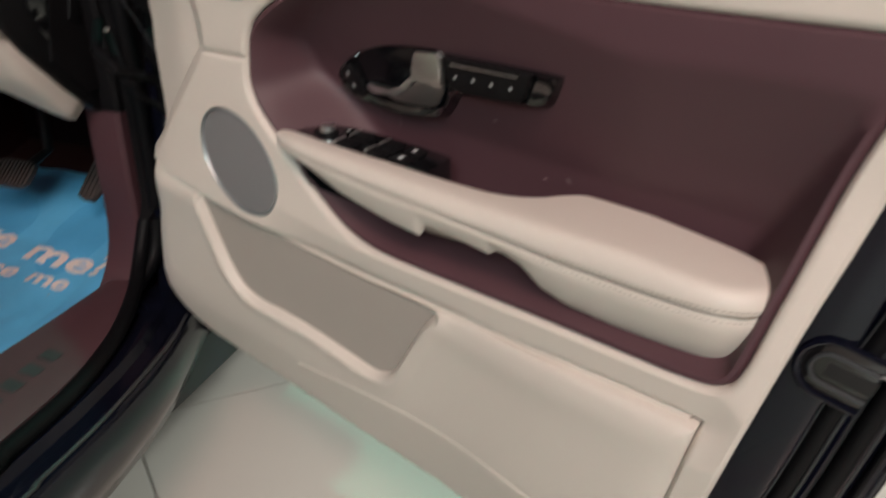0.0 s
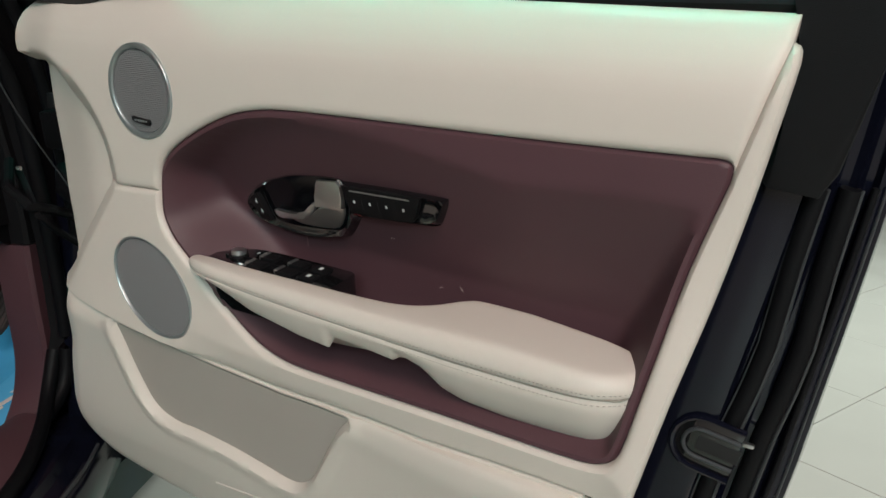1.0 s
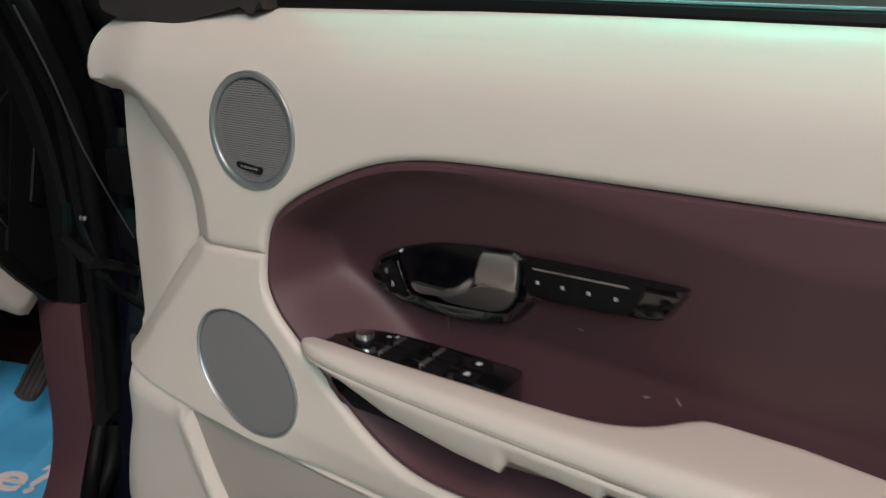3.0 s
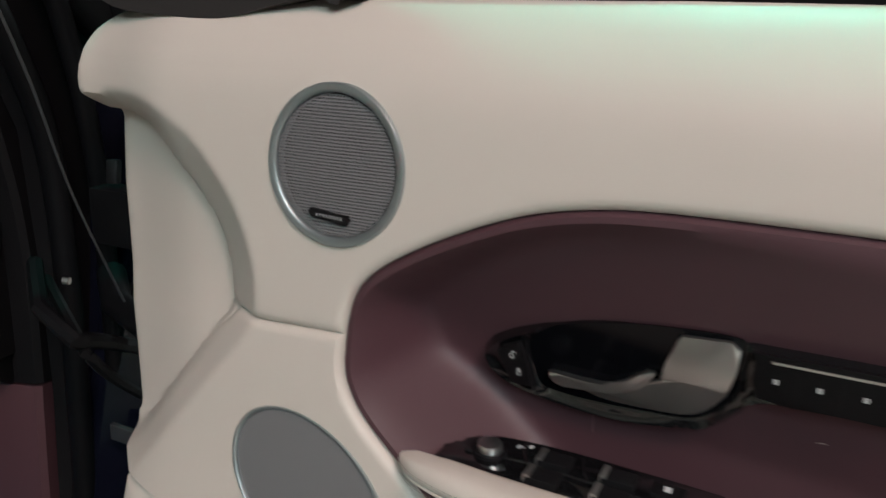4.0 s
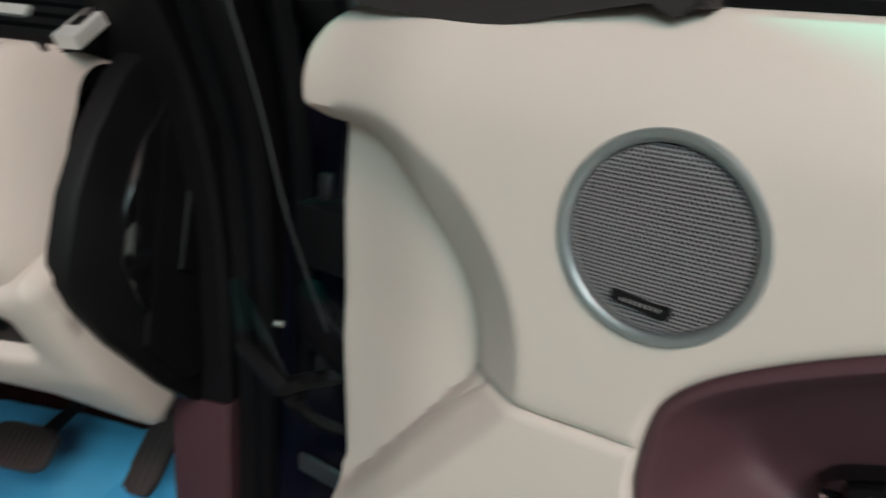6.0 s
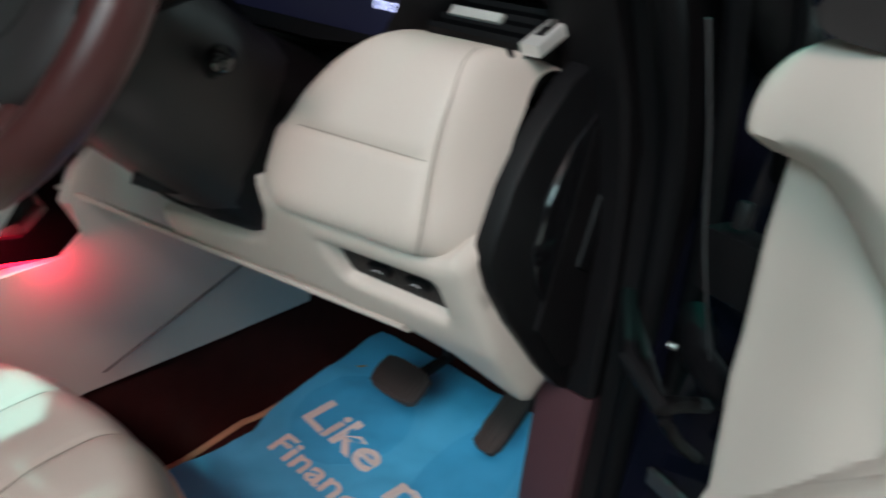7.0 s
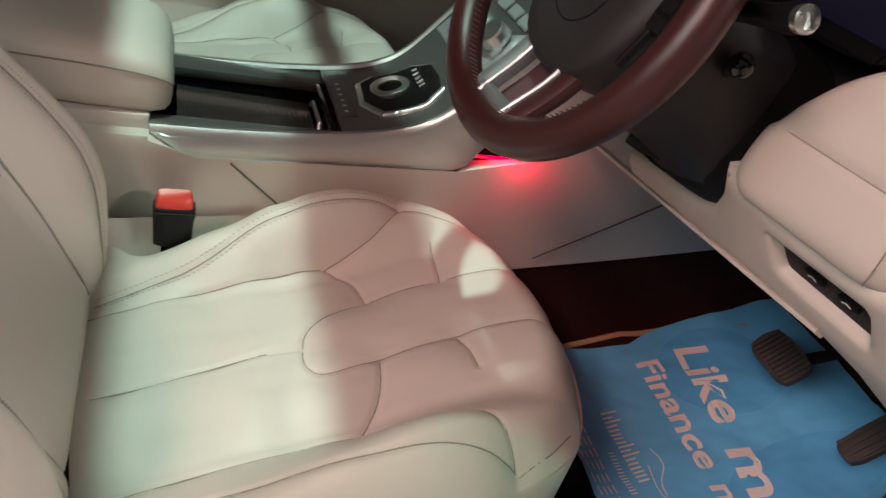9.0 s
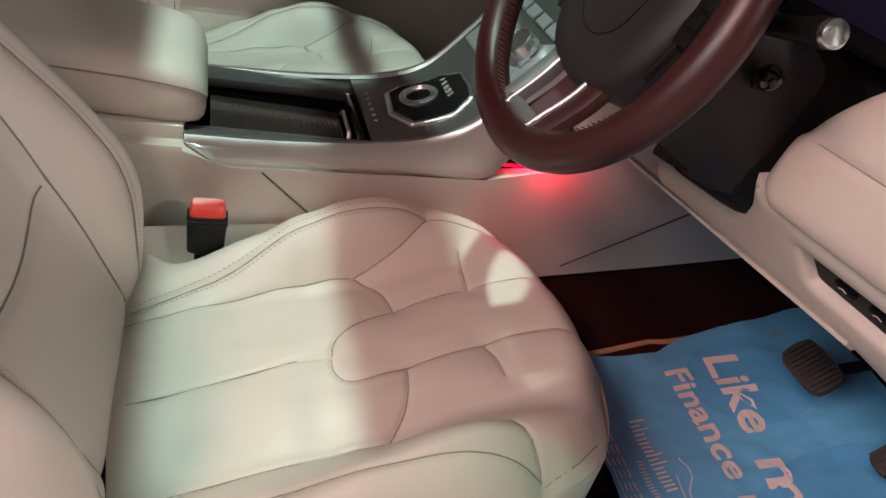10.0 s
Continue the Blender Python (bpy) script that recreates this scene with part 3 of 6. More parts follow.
def armrest():
    """A pad and a body below it, both swept from one plan outline (u, w)."""
    plan = spline([(0.2850, -0.013), (0.291, -0.003), (0.306, 0.007), (0.335, 0.015), (0.39, 0.021), (0.46, 0.025), (0.55, 0.0285), (0.65, 0.031), (0.75, 0.033), (0.825, 0.0325), (0.853, 0.027), (0.873, 0.013), (0.8835, -0.004), (0.8860, -0.017),
                   (0.8800, -0.030), (0.862, -0.043), (0.832, -0.053), (0.773, -0.061), (0.72, -0.066), (0.680, -0.067), (0.660, -0.056), (0.637, -0.034), (0.605, -0.020), (0.55, -0.0155), (0.48, -0.015), (0.40, -0.0145), (0.33, -0.015), (0.30, -0.016)], 5, True)
    plan = resample(plan, 0.004)
    d = np.roll(plan, -1, 0) - np.roll(plan, 1, 0)
    nrm = np.stack([-d[:, 1], d[:, 0]], 1) / np.hypot(*d.T)[:, None]
    if inside(plan + 0.001 * nrm, plan).mean() < 0.5:
        nrm = -nrm
    room = np.interp(plan[:, 0], [0.285, 0.31, 0.36, 0.60, 0.70], [0.15, 0.45, 0.85, 0.95, 1.0])
    seam_v = lambda u: np.interp(u, [0.284, 0.35, 0.45, 0.60, 0.70, 0.80, 0.862], [0.786, 0.786, 0.783, 0.779, 0.777, 0.777, 0.779])
    top_v = lambda u: np.interp(u, [0.284, 0.30, 0.33, 0.60, 0.75, 0.862], [0.794, 0.799, 0.802, 0.802, 0.805, 0.800])
    low_v = lambda u: np.interp(u, [0.284, 0.305, 0.345, 0.407, 0.482, 0.528, 0.534, 0.571, 0.630, 0.652, 0.673, 0.70, 0.75, 0.875], [0.783, 0.780, 0.772, 0.752, 0.741, 0.738, 0.754, 0.753, 0.748, 0.740, 0.722, 0.714, 0.711, 0.711])
    us = plan[:, 0]
    s, t, l = seam_v(us), top_v(us), low_v(us)
    rings = []
    for q, dip in ((0.0030, 0.0), (0.0006, 0.10), (0.0, 0.30), (0.0008, 0.50), (0.0032, 0.72), (0.0060, 0.87), (0.0092, 0.96), (0.0125, 1.0), (0.018, 1.02)):
        at = plan + nrm * (q * room)[:, None]
        rings.append([(u, a + (b - a) * dip, w) for (u, w), a, b in zip(at, s, t)])
    loft("armrest_pad", rings, CREAM, door, label="padded cream leather armrest top with stitched edge")
    rings = []
    for q, deep in ((0.0034, 0.0), (0.0014, 0.06), (0.0008, 0.16), (0.0035, 0.30), (0.0090, 0.52), (0.0165, 0.74), (0.0225, 0.88), (0.029, 0.965), (0.036, 1.0)):
        at = plan + nrm * (q * np.minimum(room, np.where(us < 0.62, 0.45, 1.0)))[:, None]
        rings.append([(u, a + (b - a) * deep, w) for (u, w), a, b in zip(at, s, l)])
    loft("armrest_body", rings, CREAM, door, label="cream armrest underside with a pull notch")
    front = np.array([q for q in plan if q[1] > -0.012 or q[0] > 0.878])
    front = front[np.argsort(front[:, 0])]
    us, wf, vs_ = front[:, 0], front[:, 1], seam_v(front[:, 0])
    seam = [(u, s, f - 0.0026) for u, s, f in zip(us[1::4], vs_[1::4], wf[1::4])]
    tube("armrest_seam", spline(seam, 4), 0.0013, STITCH, door, sides=6, label="recessed seam with stitching")
    bm = bmesh.new()
    for off, out in ((0.0055, 0.0002), (-0.0055, -0.0008)):
        run = spline([(u, s + off, f + out) for u, s, f in zip(us[2:-1:4], vs_[2:-1:4], wf[2:-1:4])], 14)
        gone = 0.0
        for a, b in zip(run[:-1], run[1:]):
            gone += np.linalg.norm(b - a)
            if gone > 0.0042:
                gone = 0.0
                d = (b - a) / np.linalg.norm(b - a)
                p = a
                ring = [bm.verts.new(p + d * x + np.array((0, y, z))) for x, y, z in ((-0.0013, -0.0004, 0), (0.0013, -0.0004, 0), (0.0013, 0.0004, 0), (-0.0013, 0.0004, 0), (-0.001, 0, 0.0006), (0.001, 0, 0.0006))]
                for f in ((0, 1, 5, 4), (2, 3, 4, 5), (1, 2, 5), (3, 0, 4)):
                    bm.faces.new([ring[i] for i in f])
    part("stitching", bm, STITCH, door)


armrest()


def switch_panel():
    """A gloss black switch block between the armrest and the inset."""
    to = lambda x, y, z: (x, z, y)
    outline = spline([(0.318, -0.012), (0.316, -0.030), (0.324, -0.047), (0.346, -0.061), (0.39, -0.066), (0.44, -0.0655), (0.500, -0.063), (0.512, -0.058), (0.513, -0.014), (0.50, -0.010), (0.40, -0.010)], 4, True)
    panel = plate("switch_panel", outline, 0.735, 0.7985, PIANO, door, 0.0035, "gloss black window switch panel", to=to, segments=3)
    groove = spline([(0.330, -0.030), (0.370, -0.034), (0.415, -0.033), (0.470, -0.031)], 5)
    tube("panel_ridge", [(u, 0.7988, w) for u, w in groove], 0.0016, PIANO, panel, 6)
    for u in (0.414, 0.371):
        tube("panel_ridge", [(u - 0.004, 0.7988, -0.060), (u, 0.7990, -0.045), (u + 0.006, 0.7988, -0.034)], 0.0014, PIANO, panel, 6)
    for u, w in ((0.394, -0.045), (0.393, -0.021), (0.440, -0.045), (0.440, -0.021)):
        key = plate("window_switch", [(u - 0.011, w - 0.0085), (u + 0.012, w - 0.0085), (u + 0.012, w + 0.0085), (u - 0.011, w + 0.0085)], 0.797, 0.8035, BLACK_TRIM, panel, 0.0018, to=to)
        plate("switch_tip", [(u - 0.0125, w - 0.0080), (u - 0.0075, w - 0.0080), (u - 0.0075, w + 0.0080), (u - 0.0125, w + 0.0080)], 0.799, 0.8046, SATIN, key, 0.0012, "satin silver switch tip", to=to)
    for w in (-0.047, -0.024):
        key = plate("child_lock_button", [(0.462, w - 0.008), (0.484, w - 0.008), (0.484, w + 0.008), (0.462, w + 0.008)], 0.797, 0.8015, BLACK_TRIM, panel, 0.0015, to=to)
        plate("button_mark", [(0.470, w - 0.003), (0.475, w - 0.003), (0.475, w + 0.003), (0.470, w + 0.003)], 0.8014, 0.8020, PALE_PRINT, key, 0, to=to)
    disc = lambda r: [(0.347 + r * math.cos(a), -0.036 + r * math.sin(a)) for a in np.linspace(0, 2 * math.pi, 24, endpoint=False)]
    ring = plate("mirror_knob_ring", disc(0.0125), 0.797, 0.8015, BLACK_TRIM, panel, 0.001, to=to)
    plate("mirror_knob", disc(0.0095), 0.80, 0.8075, CHROME, ring, 0.003, "satin chrome mirror knob", to=to)
    for k in range(3):
        plate("knob_mark", [(0.362 + 0.004 * k, -0.052 - 0.002 * k), (0.364 + 0.004 * k, -0.052 - 0.002 * k), (0.365 + 0.004 * k, -0.056 - 0.002 * k), (0.363 + 0.004 * k, -0.056 - 0.002 * k)], 0.7982, 0.7990, PALE_PRINT, panel, 0, to=to)


switch_panel()


def settle(a, b):
    """From the handle's drawing to its leaning, slightly turned place on the inset."""
    u, v = 0.4271 + 0.985 * (a - 0.43) - 0.011 * (b - 0.865), 0.863 + 0.0584 * (a - 0.43) + 1.168 * (b - 0.865)
    return (u if u < 0.512 else 0.512 + 1.17 * (u - 0.512), v)


def handle():
    z = -0.0785
    cup = spline([(0.366, 0.8440), (0.361, 0.8600), (0.3590, 0.8760), (0.368, 0.8850), (0.382, 0.8925), (0.426, 0.9020), (0.468, 0.9060), (0.506, 0.9065), (0.512, 0.9000), (0.508, 0.8740), (0.4985, 0.8570), (0.485, 0.8455), (0.460, 0.8420), (0.41, 0.8395), (0.38, 0.8405)], 3, True)
    old_cup = cup
    cup = np.array([settle(a, b) for a, b in cup])
    bez = sheet("handle_bezel", BEZEL, lambda p: z - 0.006 + 0.0125 * smooth01(distance(p, BEZEL) / 0.006) - 0.0035 * smooth01((distance(p, BEZEL) - 0.0055) / 0.005) - 0.002 * smooth01((0.004 - distance(p, cup)) / 0.004), PIANO, door, step=0.006, edge=0.004, back=0.02, holes=[cup], rings=(0.001, 0.003, 0.006), label="gloss black interior handle surround")
    rim = resample(old_cup, 0.006)
    mid = rim.mean(0)
    loft("handle_cup", [[(*(mid + (q - mid) * s), z + d) for q in rim] for s, d in ((0.998, 0.002), (0.97, -0.012), (0.90, -0.028), (0.6, -0.034))], CUP, bez, label="deep gloss black cup")
    lean = lambda a, b, c: (a, b, c + 0.10 * (b - 0.858))
    body = spline([(0.402, 0.8500), (0.42, 0.8515), (0.437, 0.8555), (0.450, 0.8635), (0.462, 0.8700), (0.485, 0.8720), (0.505, 0.8735), (0.4965, 0.859), (0.484, 0.8480), (0.460, 0.8445), (0.425, 0.8435), (0.405, 0.8455)], 2, True)
    plate("lever_base", body, z - 0.006, z + 0.0045, SATIN, bez, 0.002, "satin metal lower face of the pull lever", to=lean)
    blade = spline([(0.375, 0.8575), (0.392, 0.8573), (0.410, 0.8570), (0.425, 0.8585), (0.440, 0.8665), (0.450, 0.8735), (0.456, 0.8725), (0.449, 0.8635), (0.437, 0.8555), (0.42, 0.8515), (0.395, 0.8495), (0.380, 0.8495)], 2, True)
    plate("lever", blade, z - 0.004, z + 0.0085, CHROME, bez, 0.0022, "satin chrome pull lever", to=lambda a, b, c: (a, b, c - 0.10 * (b - 0.858)))
    block = [(0.459, 0.8715), (0.463, 0.885), (0.4685, 0.8985), (0.472, 0.9025), (0.503, 0.9040), (0.509, 0.8990), (0.5075, 0.885), (0.505, 0.8745), (0.482, 0.8730)]
    plate("lever_block", block, z - 0.012, z + 0.0075, SATIN, bez, 0.0018, "brushed metal finger plate", to=lambda a, b, c: (a, b, c + 0.001 - 0.16 * (b - 0.888)))
    lock = [(0.3325, 0.866), (0.337, 0.8705), (0.3515, 0.8765), (0.355, 0.868), (0.3615, 0.8425), (0.343, 0.8420)]
    pl = plate("lock_buttons", lock, z, z + 0.0100, BLACK_TRIM, bez, 0.0012, "dark grey lock and unlock buttons")
    for u, v in ((0.3505, 0.852), (0.3455, 0.865)):
        ring = [(u + 0.0017 * math.cos(a), v + 0.0017 * math.sin(a), z + 0.0103) for a in np.linspace(0, 2 * math.pi, 14, endpoint=False)]
        tube("lock_symbol", ring, 0.00028, PALE_PRINT, pl, 5, True)
        o = 0.0016 if v > 0.86 else 0
        tube("lock_hoop", [(u - 0.001 + o, v + 0.0016, z + 0.0103), (u - 0.0008 + o, v + 0.0036, z + 0.0103), (u + 0.001 + o, v + 0.0037, z + 0.0103), (u + 0.0013 + o, v + (0.0026 if o else 0.0016), z + 0.0103)], 0.00028, PALE_PRINT, pl, 5)
    mem = spline([(0.520, 0.8730), (0.5185, 0.8990), (0.522, 0.9020), (0.606, 0.9020), (0.613, 0.9000), (0.606, 0.8850), (0.598, 0.8740), (0.56, 0.8725)], 2, True)
    pl = plate("memory_panel", mem, z, z + 0.0105, BLACK_TRIM, bez, 0.001, "dark grey seat memory buttons")
    plate("memory_line", [(0.526, 0.8975), (0.602, 0.8975), (0.601, 0.8990), (0.526, 0.8990)], z + 0.0100, z + 0.0112, SATIN, pl, 0)
    for k in range(4):
        u = 0.529 + 0.021 * k
        plate("memory_mark", [(u - 0.0012, 0.8850), (u + 0.0012, 0.8850), (u + 0.0012, 0.8880), (u - 0.0012, 0.8880)], z + 0.0100, z + 0.0110, PALE_PRINT, pl, 0)
        if k:
            plate("button_gap", [(u - 0.0108, 0.876), (u - 0.0104, 0.876), (u - 0.0104, 0.895), (u - 0.0108, 0.895)], z + 0.0100, z + 0.0107, DARK, pl, 0)

    for ob in bez.children_recursive:
        for v in ob.data.vertices:
            v.co.x, v.co.y = settle(v.co.x, v.co.y)
    for ob in (bez, *bez.children_recursive):
        for v in ob.data.vertices:
            v.co.z += 0.30 * (v.co.y - 0.865) + 0.10 * (v.co.x - 0.43)


handle()


def surface_frame(cu, cv, relief):
    """A placement on a relief: its centre and two tangents and the normal."""
    e = 0.03
    q = relief(np.array([(cu, cv), (cu + e, cv), (cu - e, cv), (cu, cv + e), (cu, cv - e)]))
    tu = Vector((2 * e, 0, q[1] - q[2])).normalized()
    tv = Vector((0, 2 * e, q[3] - q[4])).normalized()
    n = tu.cross(tv).normalized()
    tv = n.cross(tu)
    return Vector((cu, cv, q[0])), tu, tv, n


def perforated(name, radius, pitch, hole, mat, parent, to, skip=None, label=""):
    """A sheet of six-sided cells, each with a round hole."""
    verts, faces, seen = [], [], {}

    def vert(x, y, z):
        key = (round(x * 2e5), round(y * 2e5), round(z * 2e5))
        if key not in seen:
            seen[key] = len(verts)
            verts.append(to(x, y, z))
        return seen[key]

    rows = int(radius / (pitch * 0.866)) + 1
    for j in range(-rows, rows + 1):
        for i in range(-rows - 2, rows + 3):
            x, y = (i + 0.5 * (j % 2)) * pitch, j * pitch * 0.866
            if math.hypot(x, y) > radius or (skip and skip(x, y)):
                continue
            outer = [vert(x + pitch * 0.5774 * math.cos(a), y + pitch * 0.5774 * math.sin(a), 0) for a in [math.pi / 6 + k * math.pi / 3 for k in range(6)]]
            inner = [vert(x + hole * math.cos(a), y + hole * math.sin(a), 0) for a in [math.pi / 6 + k * math.pi / 3 for k in range(6)]]
            deep = [vert(x + hole * math.cos(a), y + hole * math.sin(a), -0.0012) for a in [math.pi / 6 + k * math.pi / 3 for k in range(6)]]
            for k in range(6):
                n = (k + 1) % 6
                faces.append((outer[k], outer[n], inner[n], inner[k]))
                faces.append((inner[k], inner[n], deep[n], deep[k]))
    return mesh_object(name, verts, faces, mat, parent, smooth=False, label=label)


def speaker(cu, cv, ru, rv, spin, relief, mesh_grille):
    o, tu, tv, n = surface_frame(cu, cv, relief)
    c, s = math.cos(spin), math.sin(spin)
    to = lambda x, y, z: o + tu * (c * x * ru - s * y * rv) + tv * (s * x * ru + c * y * rv) + n * z
    angles = np.linspace(0, 2 * math.pi, 72, endpoint=False)
    profile = ((1.0, -0.014), (1.0, 0.000), (0.993, 0.0018), (0.980, 0.0026), (0.94, 0.0026), (0.895, 0.0018), (0.880, 0.0008), (0.875, -0.003), (0.87, -0.008)) if mesh_grille else ((1.0, -0.014), (1.0, 0.0005), (0.985, 0.0025), (0.965, 0.0028), (0.945, 0.0015), (0.935, -0.004))
    ring = loft("speaker_ring", [[to(r * math.cos(a), r * math.sin(a), z) for a in angles] for r, z in profile], RING, door, caps=False, label="satin silver speaker ring")
    inner = profile[-1][0]
    if mesh_grille:
        dome = lambda x, y, z: to(x, y, z - 0.0012 + 0.002 * (1 - x * x - y * y))
        perforated("grille", 0.872, 0.046, 0.0182, GRILLE, ring, dome, skip=lambda x, y: -0.30 < x + 0.06 < 0.30 and abs(y + 0.615 + 0.04 * x) < 0.045, label="grey metal mesh of small round holes")
        loft("speaker_cone", [[to(r * math.cos(a), r * math.sin(a), -0.014) for a in angles] for r in (inner, 0.5, 0.02)], CUP, ring, caps=False)
        badge = [(-0.06 + x * 0.29, -0.62 - 0.04 * x + y * 0.055) for x, y in rounded(0, 0, 1, 1, 6, 28)]
        b = plate("badge", badge, -0.003, 0.0022, BLACK_TRIM, ring, 0.0006, "small dark badge with a pale word-like bar", to=to)
        for k in range(8):
            x = -0.24 + 0.052 * k
            plate("badge_bar", [(x, -0.640 - 0.04 * x), (x + 0.010, -0.640 - 0.04 * x), (x + 0.014, -0.600 - 0.04 * x), (x + 0.004, -0.600 - 0.04 * x)], 0.0020, 0.0025, PALE_PRINT, b, 0, to=to)
    else:
        perforated("grille", 0.955, 0.030, 0.0095, GRILLE, ring, lambda x, y, z: to(x, y, z - 0.001 + 0.002 * (1 - x * x - y * y)), label="grey fine mesh")
        loft("speaker_cone", [[to(r * math.cos(a), r * math.sin(a), -0.006) for a in angles] for r in (inner, 0.5, 0.02)], DARK, ring, caps=False)


speaker(*SPEAKER_1, trim_base, True)
speaker(*SPEAKER_2, trim_base, False)


def shell():
    """The painted door frame that shows behind and beyond the trim, with its seals, latch and window."""
    line = spline([(1.02, 1.45), (1.005, 1.30), (0.985, 1.15), (0.966, 1.07), (0.952, 0.995), (0.924, 0.855), (0.884, 0.668), (0.85, 0.50), (0.80, 0.30), (0.74, 0.24)], 4)
    profile = ((-0.030, -0.085), (-0.010, -0.083), (0.030, -0.083), (0.036, -0.085), (0.040, -0.096), (0.050, -0.098), (0.056, -0.094), (0.062, -0.104), (0.070, -0.106), (0.078, -0.102), (0.083, -0.118), (0.090, -0.120), (0.096, -0.112), (0.101, -0.114), (0.104, -0.128), (0.109, -0.130), (0.112, -0.160), (0.104, -0.178), (0.06, -0.182), (-0.2, -0.19))
    grow = lambda v: np.interp(v, [0.3, 0.655, 0.95, 1.12, 1.45], [1.30, 1.16, 0.90, 0.72, 0.6])
    rings = [[(u + s * grow(v), v, w) for s, w in profile] for u, v in line]
    loft("door_frame", rings, PAINT, door, closed=False, caps=False, label="dark painted metal door edge")
    wavy = lambda v: 0.006 * math.exp(-((v - 0.80) / 0.07) ** 2)
    for s, w, r in ((0.047, -0.092, 0.009), (0.074, -0.100, 0.009), (0.094, -0.110, 0.003)):
        strip_line = [q for q in line if 0.26 < q[1] < 0.985]
        tube("weather_strip", [(u + (s + (wavy(v) if s < 0.09 else 0)) * grow(v), v, w) for u, v in strip_line], r, RUBBER, door, 10, label="black rubber door seal", up=(0, 0, 1), squash=1.0)
    pillar = [(0.950, 1.135), (0.958, 1.118), (0.966, 1.085), (0.956, 1.02), (0.944, 0.972), (0.950, 0.966), (0.990, 0.962), (1.002, 0.985), (1.024, 1.09), (1.05, 1.25), (1.075, 1.50), (1.0, 1.50), (0.970, 1.25)]
    plate("window_pillar", pillar, -0.105, -0.062, BLACK_PLASTIC, door, 0.007, "black window pillar trim")
    body = [(-0.05, 0.30), (0.75, 0.26), (0.86, 0.50), (0.95, 1.0), (0.95, 1.09), (0.3, 1.095), (-0.02, 1.09), (-0.03, 0.70)]
    plate("inner_panel", body, -0.19, -0.145, PAINT, door, 0.01, "dark painted inner door panel")
    # Paler bars put the seals' gloss highlights into the colour.
    for a, w, r in ((0.0555, -0.089, 0.0018), (0.0385, -0.091, 0.0012), (0.084, -0.097, 0.0014), (0.103, -0.112, 0.0012)):
        strip_line = [q for q in line if 0.26 < q[1] < 0.985]
        tube("seal_lip", [(u + (a + (wavy(v) if a < 0.09 else 0)) * grow(v), v, w) for u, v in strip_line], r, GLINT_PART_GREY, door, 6, label="paler line drawn for the gloss along the seal")
    tilt = lambda a, b, c: (a - 0.004 + 0.20 * (b - 0.712), b - 0.023 - 0.15 * (a - 0.938), c)
    horn = lambda k: [(0.962, 0.712 + 0.030 * k)] + [(0.924 - 0.026 * k * math.cos(x), 0.712 + 0.030 * k * math.sin(x)) for x in np.linspace(math.pi / 2, -math.pi / 2, 9)] + [(0.962, 0.712 - 0.030 * k)]
    la = plate("latch_plate", horn(0.92), -0.092, -0.0815, PIANO, door, 0.003, "gloss black latch surround", to=tilt)
    plate("latch_slot", [(0.922, 0.720), (0.964, 0.720), (0.964, 0.704), (0.922, 0.704)], -0.0818, -0.0805, DARK, la, 0.001, to=tilt)
    tube("latch_rim", [tilt(a, b, -0.081) for a, b in horn(1.0)], 0.0035, PAINT, la, 8)
    tube("latch_rim", [tilt(a, b, -0.0805) for a, b in horn(0.55)], 0.0022, GLINT_PART_GREY, la, 8)
    box("latch_claw", (0.960, 0.700, -0.086), (0.972, 0.705, -0.081), METAL, la, 0.002)
    # window: rubber lip, pane, frame, sail panel for the mirror
    tube("window_lip", [(u, 1.1215 - 0.009 * smooth01((u - 0.3) / 0.6), -0.078) for u in np.linspace(0.20, 0.965, 12)], 0.008, RUBBER, door, 8, label="black rubber window lip")
    tube("lip_edge", [(u, 1.1300 - 0.009 * smooth01((u - 0.3) / 0.6), -0.0765) for u in np.linspace(0.215, 0.965, 10)], 0.0015, GLASS_EDGE, door, 6, label="thin bright edge of the window lip")
    pane = plate("window_pane", [(0.20, 1.09), (0.97, 1.09), (0.955, 1.50), (0.62, 1.51), (0.45, 1.42)], -0.100, -0.096, WINDOW, door, 0, "green tinted side window glass")
    pane.visible_shadow = False
    tube("window_frame_top", [(u, v, -0.095) for u, v in spline([(-0.02, 1.10), (0.22, 1.28), (0.45, 1.44), (0.62, 1.525), (0.80, 1.53), (0.985, 1.51)], 5)], 0.022, PAINT, door, 10, label="dark window frame")
    sail = spline([(-0.02, 1.105), (0.05, 1.098), (0.10, 1.098), (0.15, 1.108), (0.20, 1.118), (0.225, 1.128), (0.222, 1.30), (0.10, 1.21), (-0.03, 1.13)], 4, True)
    sa = plate("mirror_sail", sail, -0.085, -0.052, SAIL, door, 0.008, "dark grey mirror corner cover")
    ring = [(0.11 + 0.040 * math.cos(a), 1.165 + 0.034 * math.sin(a), -0.050) for a in np.linspace(0, 2 * math.pi, 32, endpoint=False)]
    tube("tweeter_rim", ring, 0.004, BLACK_PLASTIC, sa, 8, True)
    for v in (0.90, 0.52):
        box("hinge", (-0.13, v - 0.03, -0.13), (-0.02, v + 0.03, -0.095), BLACK_PLASTIC, door, 0.006, "dark painted door hinge")
    tube("wiring_boot", [(-0.02, 0.80, -0.11), (-0.07, 0.79, -0.10), (-0.12, 0.80, -0.11), (-0.16, 0.82, -0.14)], 0.016, RUBBER, door, 10, label="black rubber wiring boot")
    box("check_strap", (-0.15, 0.628, -0.115), (-0.01, 0.648, -0.108), GLINT_PART_GREY, door, 0.002, "dark metal check strap")


shell()


